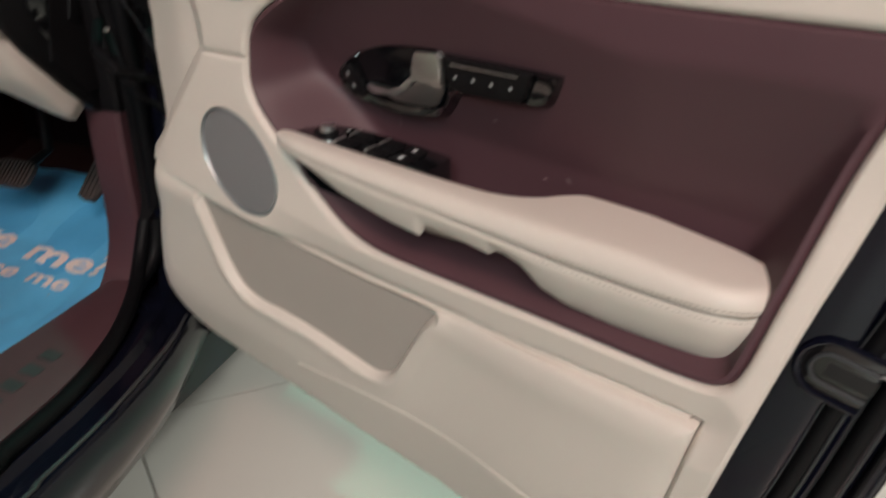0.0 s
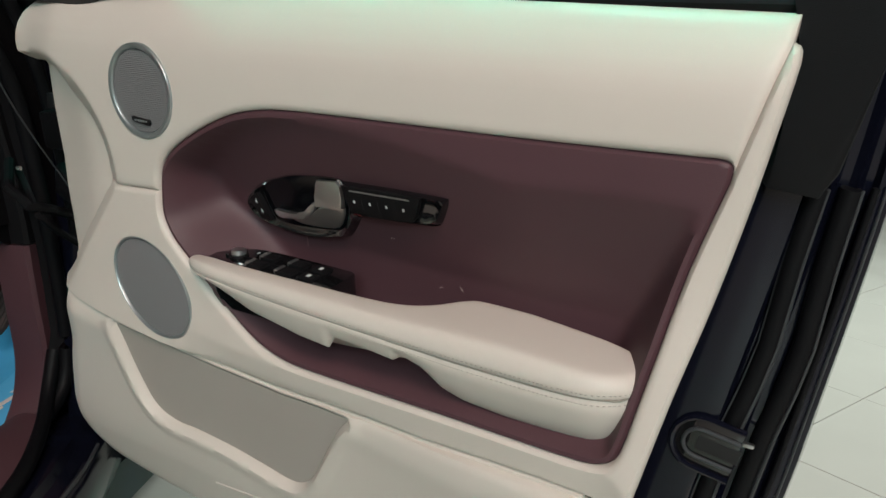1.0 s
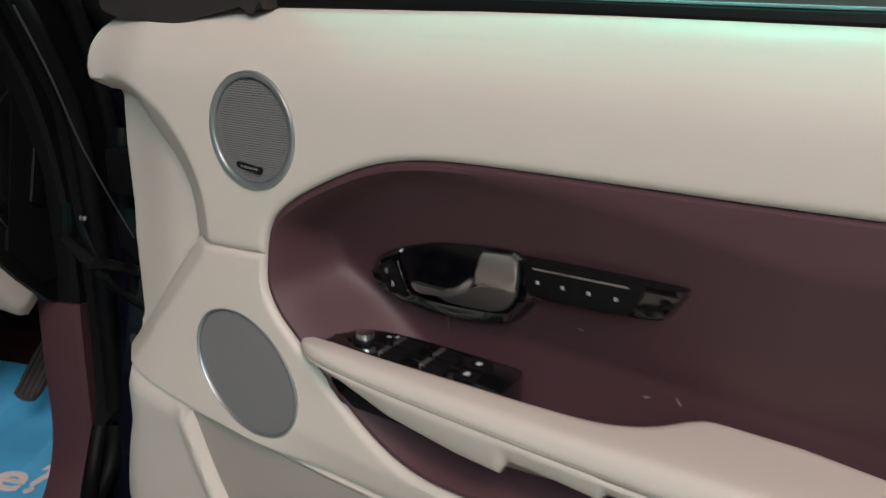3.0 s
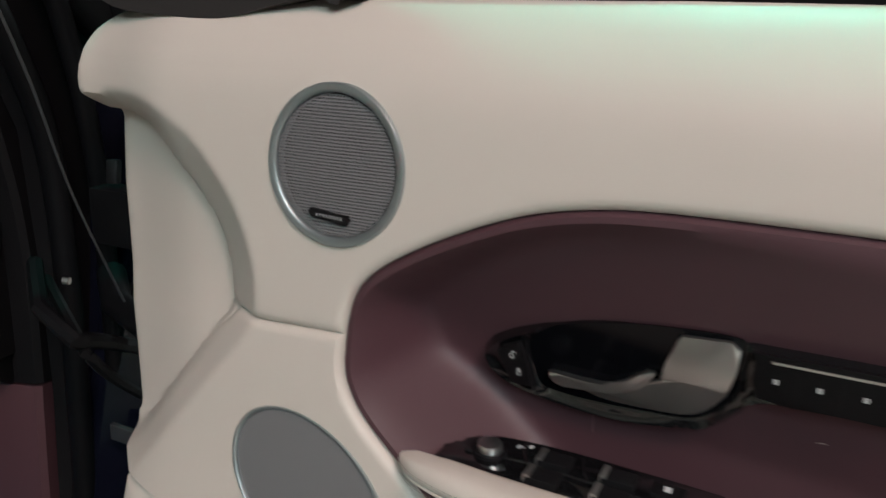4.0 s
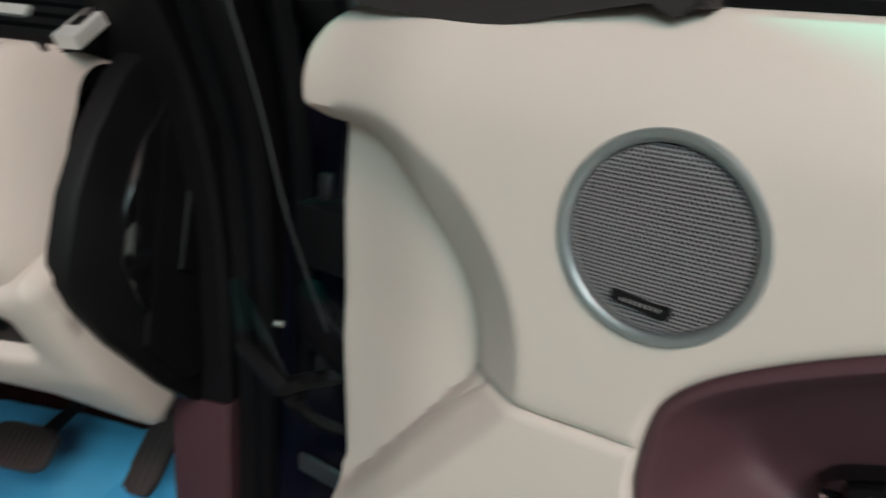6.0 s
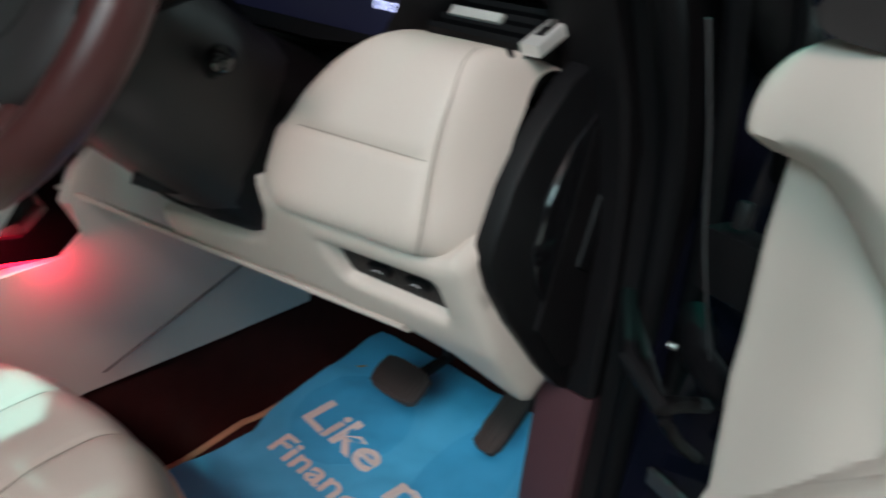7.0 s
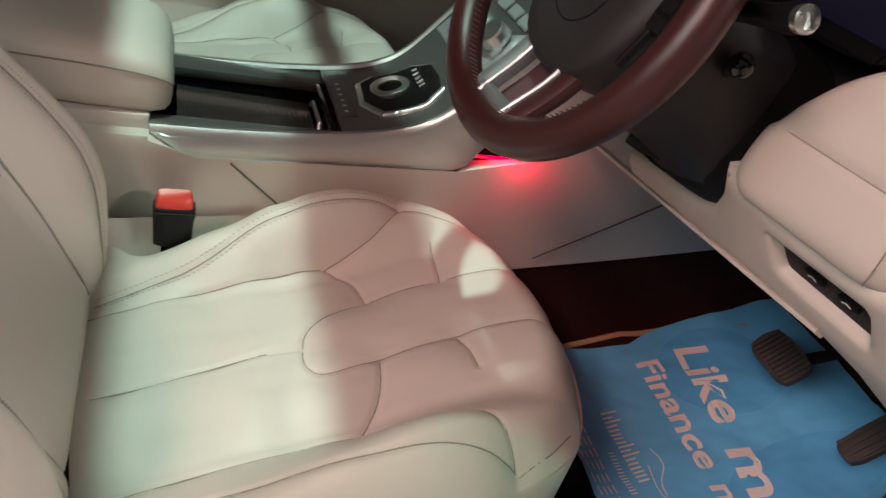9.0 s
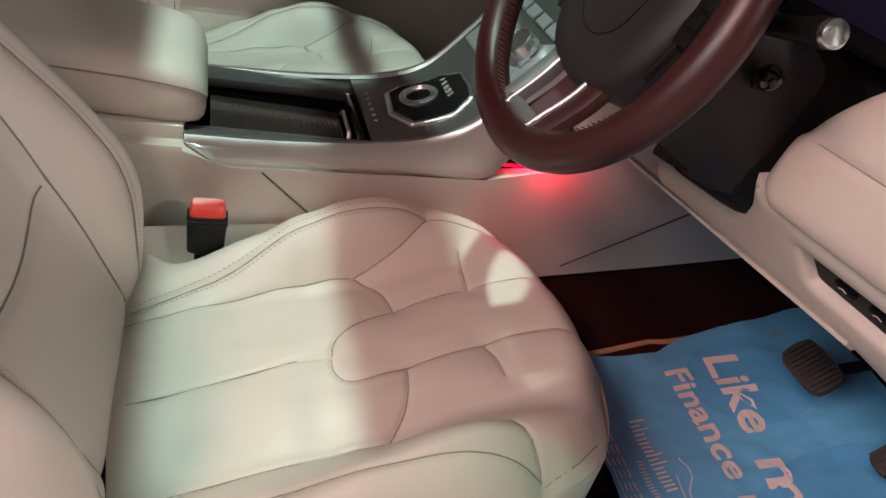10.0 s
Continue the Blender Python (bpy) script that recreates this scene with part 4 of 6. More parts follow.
def door_mirror():
    """The unseen outside mirror, beyond the corner cover, added to shade the floor."""
    rings = []
    for u, q in ((-0.03, 0.25), (-0.02, 0.7), (0.02, 0.95), (0.12, 1.0), (0.19, 0.9), (0.22, 0.6), (0.225, 0.2)):
        rings.append([(u, v, w) for w, v in rounded(-0.33, 1.165, 0.10 * q, 0.085 * q, 2.6, 24)])
    mirror = loft("outside_mirror", rings, PAINT, door, label="unseen dark painted mirror housing that shades the floor")
    box("mirror_foot", (0.05, 1.09, -0.26), (0.13, 1.115, -0.12), BLACK_PLASTIC, mirror, 0.008)


door_mirror()
for u, v, turn, size in ((0.559, 0.847, 0.2, 0.003), (0.650, 0.802, -0.9, 0.0035), (0.622, 0.797, 0.3, 0.0025)):
    ends = np.array([(u - size * math.cos(turn), v - size * math.sin(turn)), (u, v + 0.0006), (u + size * math.cos(turn), v + size * math.sin(turn))])
    tube("lint", [(a, b, w + 0.0008) for (a, b), w in zip(ends, inset_relief(ends))], 0.00028, THREAD, door, 5)


# ---------------------------------------------------------------- car body round the driver's place
def extrude_x(name, outline, x0, x1, mat, parent, bevel=0.004, label=""):
    """An outline in (y, z) given thickness along x, its outer edge rounded."""
    return plate(name, outline, x0, x1, mat, parent, bevel, label, to=lambda a, b, c: (c, a, b))


def car_body():
    car = thing("car", None, "dark blue car with a glass roof and an open door aperture", "car")
    # sill, scuff plate and seals
    bend = lambda y: float(np.interp(y, [0.45, 0.62, 0.77, 0.87, 0.955, 1.04, 1.16], [0.0, -0.008, -0.022, -0.040, -0.064, -0.100, -0.150]))
    ys = (-1.2, 0.2, 0.45, 0.62, 0.70, 0.77, 0.82, 0.87, 0.91, 0.955, 1.0, 1.04, 1.10, 1.16)
    prof = [(0.86, 0.375), (0.940, 0.378), (0.950, 0.366), (0.972, 0.366), (0.984, 0.378), (0.998, 0.374), (1.006, 0.355), (1.004, 0.30), (0.985, 0.245), (0.94, 0.215), (0.86, 0.215)]
    loft("sill", [[(x + 0.7 * bend(y), y, z) for x, z in prof] for y in ys], PAINT, car, label="dark painted door sill")
    prof = [(0.722, 0.30), (0.736, 0.372), (0.752, 0.394), (0.80, 0.4005), (0.900, 0.4005), (0.916, 0.394), (0.916, 0.375), (0.722, 0.28)]
    sc = loft("scuff_plate", [[((0.722 + (x - 0.722) * (1 + bend(y) / 0.20)), y, z) for x, z in prof] for y in ys[:-1]], BURGUNDY, car, label="burgundy scuff plate with a row of pale bars")
    for k in range(6):
        y = 0.62 + 0.042 * k
        x = 0.845 + 0.5 * bend(y)
        plate("scuff_bar", [(x - 0.016, y), (x + 0.014, y - 0.004), (x + 0.014, y + 0.020), (x - 0.016, y + 0.024)], 0.4012, 0.4020, GLINT_PART_GREY, sc, 0)
    tube("sill_seal", spline([(0.930, -1.0, 0.386), (0.930, 0.45, 0.386), (0.918, 0.65, 0.386), (0.908, 0.77, 0.386), (0.886, 0.87, 0.388), (0.858, 0.96, 0.392), (0.815, 1.06, 0.405), (0.785, 1.125, 0.440), (0.778, 1.160, 0.50)], 4), 0.013, RUBBER, car, 10, label="black rubber sill seal")
    # The sill's reflected highlight, drawn as a paler bar.
    tube("sill_edge", spline([(0.991, -1.1, 0.3775), (0.991, 0.45, 0.3775), (0.985, 0.62, 0.3775), (0.975, 0.77, 0.3775), (0.946, 0.955, 0.3775), (0.915, 1.06, 0.3775)], 4), 0.003, GLINT_PART_GREY, car, 8, label="thin pale line drawn for the reflection along the sill")
    # lower hinge pillar and its rubber seals
    out = [(1.13, 0.40), (1.34, 0.40), (1.36, 1.15), (1.06, 1.26), (0.92, 1.32), (0.80, 1.40), (0.70, 1.46), (0.62, 1.47), (0.86, 1.255), (1.0, 1.105), (1.088, 0.99), (1.125, 0.85), (1.155, 0.69), (1.172, 0.53)]
    extrude_x("hinge_pillar", out, 0.765, 0.80, BLACK_TRIM, car, 0.008, "black trimmed hinge pillar")
    extrude_x("outer_pillar", [(1.15, 0.30), (1.45, 0.30), (1.45, 1.10), (1.17, 1.16), (1.17, 0.80)], 0.80, 0.93, PAINT, car, 0.02, "dark painted pillar face behind the hinges")
    for x, r, pts in ((0.800, 0.013, [(0.62, 1.45), (0.78, 1.31), (0.93, 1.165), (1.03, 1.06), (1.082, 0.98), (1.116, 0.86), (1.146, 0.69), (1.164, 0.53), (1.148, 0.44), (1.09, 0.40)]),
                      (0.830, 0.011, [(0.82, 1.38), (1.02, 1.15), (1.115, 0.98), (1.16, 0.80), (1.19, 0.58), (1.17, 0.43)]),
                      (0.865, 0.008, [(0.97, 1.27), (1.10, 1.11), (1.19, 0.95), (1.24, 0.77), (1.275, 0.55)])):
        tube("pillar_seal", [(x, a, b) for a, b in spline(pts, 5)], r, RUBBER, car, 10, label="black rubber aperture seal")
    tube("fender_edge", [(0.93, a, b) for a, b in spline([(1.02, 1.16), (1.14, 1.05), (1.20, 0.85), (1.24, 0.60), (1.26, 0.35)], 5)], 0.012, PAINT, car, 10, label="dark painted wing edge")
    box("wing", (0.90, 1.26, 0.25), (0.965, 1.62, 1.02), PAINT, car, 0.03, "dark painted front wing")
    tube("pillar_lip", [(0.88, a, b) for a, b in spline([(0.868, 1.098), (0.921, 1.032), (0.979, 0.946), (1.062, 0.849), (1.119, 0.785)], 5)], 0.0013, GLINT_PART_GREY, car, 6, label="thin paler seal edge")
    tube("door_cable", [(0.80, 1.06, 0.86), (0.84, 1.00, 0.83)] + [(0.88, a, b) for a, b in spline([(0.990, 0.804), (1.030, 0.794), (1.125, 0.761)], 4)], 0.008, RUBBER, car, 8, label="black ribbed door cable")
    tube("door_cable", [(0.80, 1.08, 0.84)] + [(0.885, a, b) for a, b in spline([(1.00, 0.79), (1.05, 0.752), (1.135, 0.70)], 4)], 0.006, RUBBER, car, 8)
    tube("pillar_bolt", [(0.878, 0.972, 0.865), (0.884, 0.972, 0.865)], 0.0032, METAL, car, 8, label="small bright bolt")
    box("hinge_bracket", (0.868, 1.066, 0.945), (0.880, 1.078, 0.970), BLACK_PLASTIC, car, 0.003, "small metal hinge bracket")
    # kick panel, floor, firewall
    edge = lambda pts, x0, x1: [[(x0, a, b), (x0 + 0.006, a - 0.004, b), (x1 - 0.006, a - 0.006, b), (x1, a, b), (x1, a + 0.06, b), (x0, a + 0.06, b)] for a, b in spline(pts, 4)]
    loft("kick_panel", edge([(1.142, 0.700), (1.148, 0.64), (1.156, 0.57), (1.166, 0.49), (1.160, 0.43), (1.140, 0.385), (1.105, 0.350), (1.05, 0.335)], 0.692, 0.760), BURGUNDY, car, label="burgundy footwell side panel")
    loft("footwell_side", [[(x, a, b) for a, b in ((1.16, 0.28), (1.50, 0.35), (1.50, 0.74), (1.18, 0.70), (1.19, 0.5))] for x in (0.722, 0.755)], CARPET, car, label="dark burgundy carpeted footwell side")
    loft("pillar_trim", edge([(1.142, 0.703), (1.132, 0.77), (1.115, 0.86), (1.085, 0.95), (1.035, 1.04), (0.95, 1.13), (0.80, 1.28), (0.66, 1.40)], 0.695, 0.762), BLACK_TRIM, car, label="black pillar trim above the side panel")

    def rise(p):
        x, y = p.T
        n = np.array([noise.noise(Vector((a * 40, b * 40, 0))) for a, b in p])
        return 0.280 + 0.35 * np.log1p(np.exp((y - 1.045) * 40)) / 40 + 0.0015 * n + 0.26 * smooth01((0.132 - x) / 0.03)

    sheet("carpet", np.array([(0.02, -1.0), (0.755, -1.0), (0.755, 1.62), (0.02, 1.62)]), rise, CARPET, car, step=0.02, edge=0.02, rings=(), label="dark burgundy pile carpet")
    box("firewall", (-0.8, 1.60, 0.3), (0.80, 1.66, 1.1), BLACK_TRIM, car, 0, "black bulkhead")
    box("floor_pan", (-0.85, -1.2, 0.20), (0.90, 1.70, 0.29), PAINT, car, 0, "dark floor pan")
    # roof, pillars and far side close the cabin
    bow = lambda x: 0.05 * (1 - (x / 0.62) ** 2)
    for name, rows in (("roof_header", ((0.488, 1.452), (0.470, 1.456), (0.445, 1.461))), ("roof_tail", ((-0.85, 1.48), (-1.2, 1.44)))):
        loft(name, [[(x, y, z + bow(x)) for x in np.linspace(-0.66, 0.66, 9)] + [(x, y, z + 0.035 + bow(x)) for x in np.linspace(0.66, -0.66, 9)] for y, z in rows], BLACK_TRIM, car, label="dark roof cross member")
    # Unseen visor and blind, added so their edges bound the light on the seats.
    loft("sun_visor", [[(x, y, z + bow(x)) for x in np.linspace(0.07, 0.64, 7)] + [(x, y, z + 0.016 + bow(x)) for x in np.linspace(0.64, 0.07, 7)] for y, z in ((0.450, 1.440), (0.41, 1.450), (0.370, 1.458))], POCKET, car, label="unseen grey sun visor sized to shade the seat middle")
    loft("sunblind", [[(x, y, z + bow(x)) for x in np.linspace(-0.62, 0.62, 9)] + [(x, y, z + 0.006 + bow(x)) for x in np.linspace(0.62, -0.62, 9)] for y, z in ((0.212, 1.489), (0.0, 1.505), (-0.5, 1.505), (-0.86, 1.485))], POCKET, car, label="unseen grey roof blind added to shade the seat backs")
    gl = loft("glass_roof", [[(x, y, z + bow(x)) for x in np.linspace(-0.60, 0.60, 9)] for y, z in ((0.37, 1.50), (0.0, 1.525), (-0.5, 1.525), (-0.86, 1.505))], WINDOW, car, closed=False, caps=False, label="tinted glass roof")
    gl.visible_shadow = False
    for side in (1, -1):
        tube("roof_rail", [(side * x, y, z) for x, y, z in spline([(0.86, 1.20, 1.06), (0.78, 0.85, 1.27), (0.70, 0.45, 1.44), (0.66, 0.0, 1.53), (0.66, -0.6, 1.53), (0.68, -1.2, 1.46)], 5)], 0.03, BLACK_TRIM, car, 10, label="dark roof rail and windscreen pillar")
        loft("centre_pillar", [[(side * (x + a), y + b, z) for a, b in rounded(0, 0, 0.05, 0.06, 4, 16)] for x, y, z in ((0.80, -0.42, 0.40), (0.80, -0.40, 0.95), (0.66, -0.34, 1.50))], BLACK_TRIM, car, label="dark centre pillar")
    # Unseen box, added to block a light leak onto the paper mat.
    box("rear_view_mirror", (0.185, 0.675, 1.285), (0.345, 0.765, 1.312), BLACK_PLASTIC, car, 0.010, "unseen black box that keeps light off the paper mat")
    box("rear_side", (0.70, -1.3, 0.35), (0.90, -0.50, 1.05), PAINT, car, 0.03, "dark painted closed rear door")
    box("rear_glass", (0.70, -1.3, 1.05), (0.72, -0.46, 1.50), PIANO, car, 0, "black privacy glass")
    box("far_sill", (-0.97, -1.2, 0.22), (-0.72, 1.2, 0.42), PAINT, car, 0.02, "dark painted far sill")
    box("rear_bulkhead", (-0.75, -1.0, 0.3), (0.75, -0.92, 1.0), CREAM, car, 0.02, "cream rear seat back")
    return car


car = car_body()


# ---------------------------------------------------------------- mats and pedals
def floor_z(y):
    return 0.280 + 0.35 * math.log1p(math.exp((y - 1.045) * 40)) / 40


def carpet_mat():
    mat_thing = thing("carpet_mat", pose(-0.03, 0, 0), "dark burgundy carpet mat with tan piping on the footwell floor", "floor mat")
    out = spline([(0.172, 0.62), (0.170, 0.90), (0.172, 1.14), (0.185, 1.20), (0.25, 1.40), (0.58, 1.40), (0.60, 1.12), (0.635, 1.00), (0.648, 0.85), (0.645, 0.62)], 5, True)
    zs = lambda p: np.array([floor_z(b) + 0.008 for _, b in p])
    sheet("carpet_pad", out, zs, CARPET, mat_thing, step=0.02, edge=0.012, back=0.008, rings=())
    tube("piping", [(a, b, floor_z(b) + 0.008) for a, b in resample(out, 0.015)], 0.006, PIPING, mat_thing, 8, True, label="tan edge piping")


carpet_mat()


def paper_mat():
    pm = thing("paper_mat", pose(-0.034, 0, 0), "crumpled blue paper floor mat with white print on the carpet mat", "paper mat")

    def crumple(p):
        out = []
        for a, b in p:
            v = Vector((a * 9, b * 9, 0.3))
            c = 0.007 * noise.noise(v) + 0.004 * noise.noise(v * 2.7) + 0.003 * abs(noise.noise(v * 5.1))
            c += 0.012 * math.exp(-((a - 0.70) / 0.04) ** 2) + 0.010 * math.exp(-((b - 1.43) / 0.04) ** 2)
            out.append(floor_z(b) + 0.016 + c)
        return np.array(out)

    out = np.concatenate([spline([(0.195, 0.985), (0.187, 1.04), (0.200, 1.10), (0.212, 1.165)], 4)[:-1], spline([(0.212, 1.165), (0.196, 1.23), (0.192, 1.33), (0.20, 1.47)], 4)[:-1],
                          spline([(0.20, 1.47), (0.40, 1.475), (0.725, 1.46)], 4)[:-1], spline([(0.725, 1.46), (0.725, 1.25), (0.710, 1.13), (0.675, 1.03), (0.655, 0.955)], 4)])
    sheet("paper", out, crumple, PAPER, pm, step=0.008, edge=0.008, back=0.0006, rings=())
    zat = lambda x, y, h: (x, y, crumple([(x, y)])[0] + h)
    # darker bubbles printed on the paper
    for cx, cy, rx, ry in ((0.325, 1.285, 0.105, 0.105), (0.56, 1.30, 0.065, 0.13), (0.36, 1.06, 0.07, 0.03)):
        q = np.array([(cx + rx * math.cos(a), cy + ry * math.sin(a)) for a in np.linspace(0, 2 * math.pi, 40, endpoint=False)])
        if cy > 1.1:
            sheet("printed_bubble", q, lambda p: crumple(p) + 0.0006, PAPER_DARK, pm, step=0.008, edge=0.008, back=0.0003, rings=(), label="darker blue printed circle")

    def word(body, x, y, cap, wide, turn, shear, fat):
        """A printed word from its lower corner, its capital height, its width and its turn in degrees."""
        c, s_ = math.cos(radians(turn)), math.sin(radians(turn))
        ob = text_mesh("word", body, 1.0, PRINT, pm, lambda a, b, h: (a, b, h), 0.0003, shear, fat)
        co = np.array([v.co[:] for v in ob.data.vertices])
        lo, span = co[:, 0].min(), co[:, 0].max() - co[:, 0].min()
        for v in ob.data.vertices:
            a, b = (v.co.x - lo) * wide / span, v.co.y * cap / 0.73
            v.co = Vector(zat(x + c * a - s_ * b, y + s_ * a + c * b, 0.0018 + 0.0004 * (v.co.z > 0)))

    word("Like", 0.257, 1.232, 0.060, 0.180, -6, 0.05, 0.022)
    word("me?", 0.482, 1.203, 0.060, 0.205, -6, 0.05, 0.022)
    word("Finance", 0.263, 1.157, 0.040, 0.243, -2.5, 0.05, 0.020)
    word("me", 0.535, 1.144, 0.040, 0.092, -2.5, 0.05, 0.020)

    def bar(x0, x1, y0, y1):
        n = max(2, int((x1 - x0) / 0.01))
        vs = [zat(x, y, 0.0016) for x in np.linspace(x0, x1, n) for y in (y0, y1)]
        mesh_object("printed_bar", vs, [(2 * k, 2 * k + 2, 2 * k + 3, 2 * k + 1) for k in range(n - 1)], PRINT, pm)

    for k in range(17):
        x = 0.352 + 0.0088 * k
        bar(x, x + 0.0034, 1.048, 1.048 + (0.028 if k in (0, 2, 8, 10) else 0.018))
    for k in range(14):
        x = 0.432 + 0.0062 * k
        bar(x, x + 0.0022, 1.024, 1.035)
    for k in range(4):
        for i in range(7):
            bar(0.37 + 0.024 * i + 0.002 * (k % 3), 0.388 + 0.024 * i, 1.002 - 0.009 * k, 1.0045 - 0.009 * k)
    arc = spline([(0.44, 1.095), (0.475, 1.100), (0.505, 1.082), (0.53, 1.078)], 6)
    tube("printed_swoosh", [zat(a, b, 0.0012) for a, b in arc], 0.0011, PRINT, pm, 5, squash=0.4)
    arc = spline([(0.47, 1.078), (0.50, 1.072), (0.528, 1.070), (0.535, 1.076)], 6)
    tube("printed_swoosh", [zat(a, b, 0.0012) for a, b in arc], 0.0011, PRINT, pm, 5, squash=0.4)


paper_mat()


def pedal(name, label, cx, cy, cz, wide, tall, tilt, ribs, spin=0.0):
    p = thing(name, pose(cx, cy, cz, tilt, 0, spin), label, "pedal")
    pts = [(x * wide / 2, y * tall / 2) for x, y in rounded(0, 0, 1, 1, 5, 24)]
    plate("pad", pts, -0.012, 0.0, PEDAL, p, 0.004, "black rubber pedal pad")
    for k in range(ribs):
        if wide > tall:
            x = -wide * 0.40 + wide * 0.80 * k / (ribs - 1)
            box("rib", (x - 0.0028, -tall * 0.42, -0.001), (x + 0.0028, tall * 0.42, 0.004), PEDAL, p, 0.0012)
        else:
            x = -wide * 0.36 + wide * 0.72 * k / (ribs - 1)
            box("rib", (x - 0.003, -tall * 0.46, -0.001), (x + 0.003, tall * 0.46, 0.003), PEDAL, p, 0.0012)
    return p


brake = pedal("brake_pedal", "black ribbed rubber brake pedal above the blue paper mat", 0.390, 1.268, 0.510, 0.098, 0.062, 42, 10, 0)
tube("arm", [(0.02, 0.02, -0.012), (0.03, 0.08, -0.03), (0.02, 0.20, 0.10), (0.0, 0.25, 0.22)], 0.011, BLACK_PLASTIC, brake, 8, label="dark steel pedal arm")
throttle = pedal("throttle_pedal", "long black ribbed accelerator pedal above the blue paper mat", 0.566, 1.312, 0.520, 0.046, 0.125, 46, 4, -4)
tube("arm", [(0.0, 0.05, -0.01), (0.0, 0.14, 0.03), (0.0, 0.22, 0.12)], 0.010, BLACK_PLASTIC, throttle, 8, label="dark plastic pedal arm")


# ---------------------------------------------------------------- seats
def front_seat(name, m, label):
    s = thing(name, m, label, "car seat", "front seats")
    cush = spline([(-0.262, -0.30), (-0.272, 0.0), (-0.262, 0.16), (-0.215, 0.255), (-0.10, 0.298), (0.0, 0.303), (0.10, 0.288), (0.198, 0.238), (0.246, 0.15), (0.266, 0.0), (0.262, -0.30)], 6)

    centre_seam = spline([(0.0, -0.28), (-0.003, -0.046)], 4)
    strip_l = spline([(-0.003, -0.046), (-0.016, -0.043), (-0.031, -0.030), (-0.047, -0.004), (-0.061, 0.045), (-0.069, 0.097), (-0.071, 0.153), (-0.071, 0.22), (-0.068, 0.298)], 5)
    strip_r = spline([(-0.003, -0.046), (0.012, -0.050), (0.031, -0.049), (0.045, -0.036), (0.047, -0.005), (0.043, 0.05), (0.035, 0.126), (0.031, 0.182), (0.033, 0.224), (0.038, 0.256), (0.042, 0.298)], 5)
    curve_l = spline([(-0.144, 0.014), (-0.121, 0.036), (-0.090, 0.046), (-0.062, 0.048)], 6)
    curve_r = spline([(0.046, 0.033), (0.080, 0.024), (0.106, 0.012), (0.136, -0.012)], 6)
    bol_l = spline([(-0.140, -0.29), (-0.141, -0.15), (-0.144, -0.09), (-0.146, -0.034), (-0.144, 0.014), (-0.152, 0.052), (-0.168, 0.090), (-0.198, 0.129)], 6)
    bol_r = spline([(0.140, -0.29), (0.138, -0.12), (0.137, -0.02), (0.150, 0.035), (0.185, 0.085), (0.238, 0.122)], 6)
    edge_l = spline([(-0.160, -0.27), (-0.174, -0.148), (-0.195, -0.089), (-0.203, -0.031), (-0.202, 0.028), (-0.203, 0.09), (-0.200, 0.131)], 6)
    edge_r = spline([(0.165, -0.27), (0.192, -0.128), (0.208, -0.06), (0.219, 0.0), (0.228, 0.06), (0.238, 0.122)], 6)
    cross_l = spline([(-0.150, 0.166), (-0.104, 0.159), (-0.071, 0.153)], 5)
    cross_r = spline([(0.035, 0.134), (0.059, 0.141), (0.088, 0.142)], 5)
    front_l = spline([(-0.200, 0.131), (-0.190, 0.17), (-0.168, 0.235)], 5)
    front_r = spline([(0.240, 0.126), (0.222, 0.175), (0.198, 0.216)], 5)
    seams = (centre_seam, strip_l, strip_r, curve_l, curve_r, bol_l, bol_r, edge_l, edge_r, cross_l, cross_r, front_l, front_r)

    def top(p):
        x, y = p.T
        z = 0.560 + 0.22 * y
        ax = np.abs(x)
        lift = np.mean([np.interp(y + o, [-0.30, -0.20, -0.10, 0.0, 0.06, 0.12, 0.20, 0.28], [0.0, 0.022, 0.060, 0.090, 0.086, 0.060, 0.024, 0.0]) for o in np.linspace(-0.03, 0.03, 7)], 0)
        z = z + lift * smooth01((ax - 0.120) / 0.095) + 0.010 * np.cos(np.clip(ax / 0.15, 0, 1) * math.pi) * smooth01((0.25 - np.abs(y)) / 0.2)
        d = distance(p, cush, False)
        z = z - 0.075 * np.clip(1 - d / 0.075, 0, 1) ** 2.2 * smooth01((y + 0.26) / 0.08)
        for line in seams:
            e = distance(p, line, False)
            z = z - 0.0036 * np.exp(-(e / 0.0030) ** 2) - 0.0045 * np.exp(-(e / 0.022) ** 2)
        wr = np.array([noise.noise(Vector((a * 16, b * 9, 1.7))) for a, b in p])
        wf = np.array([noise.noise(Vector((a * 38, b * 14, 4.2))) for a, b in p])
        rear = smooth01((0.02 - y) / 0.08)
        return z + 0.0042 * wr + 0.0012 * wf + rear * 0.006 * np.array([noise.noise(Vector((a * 11 + 0.4 * b, b * 20, 9.1))) for a, b in p])

    sheet("cushion", cush, top, CREAM, s, step=0.0036, edge=0.008, back=0.10, rings=(0.004, 0.010), label="creased cream leather seat cushion with seams")

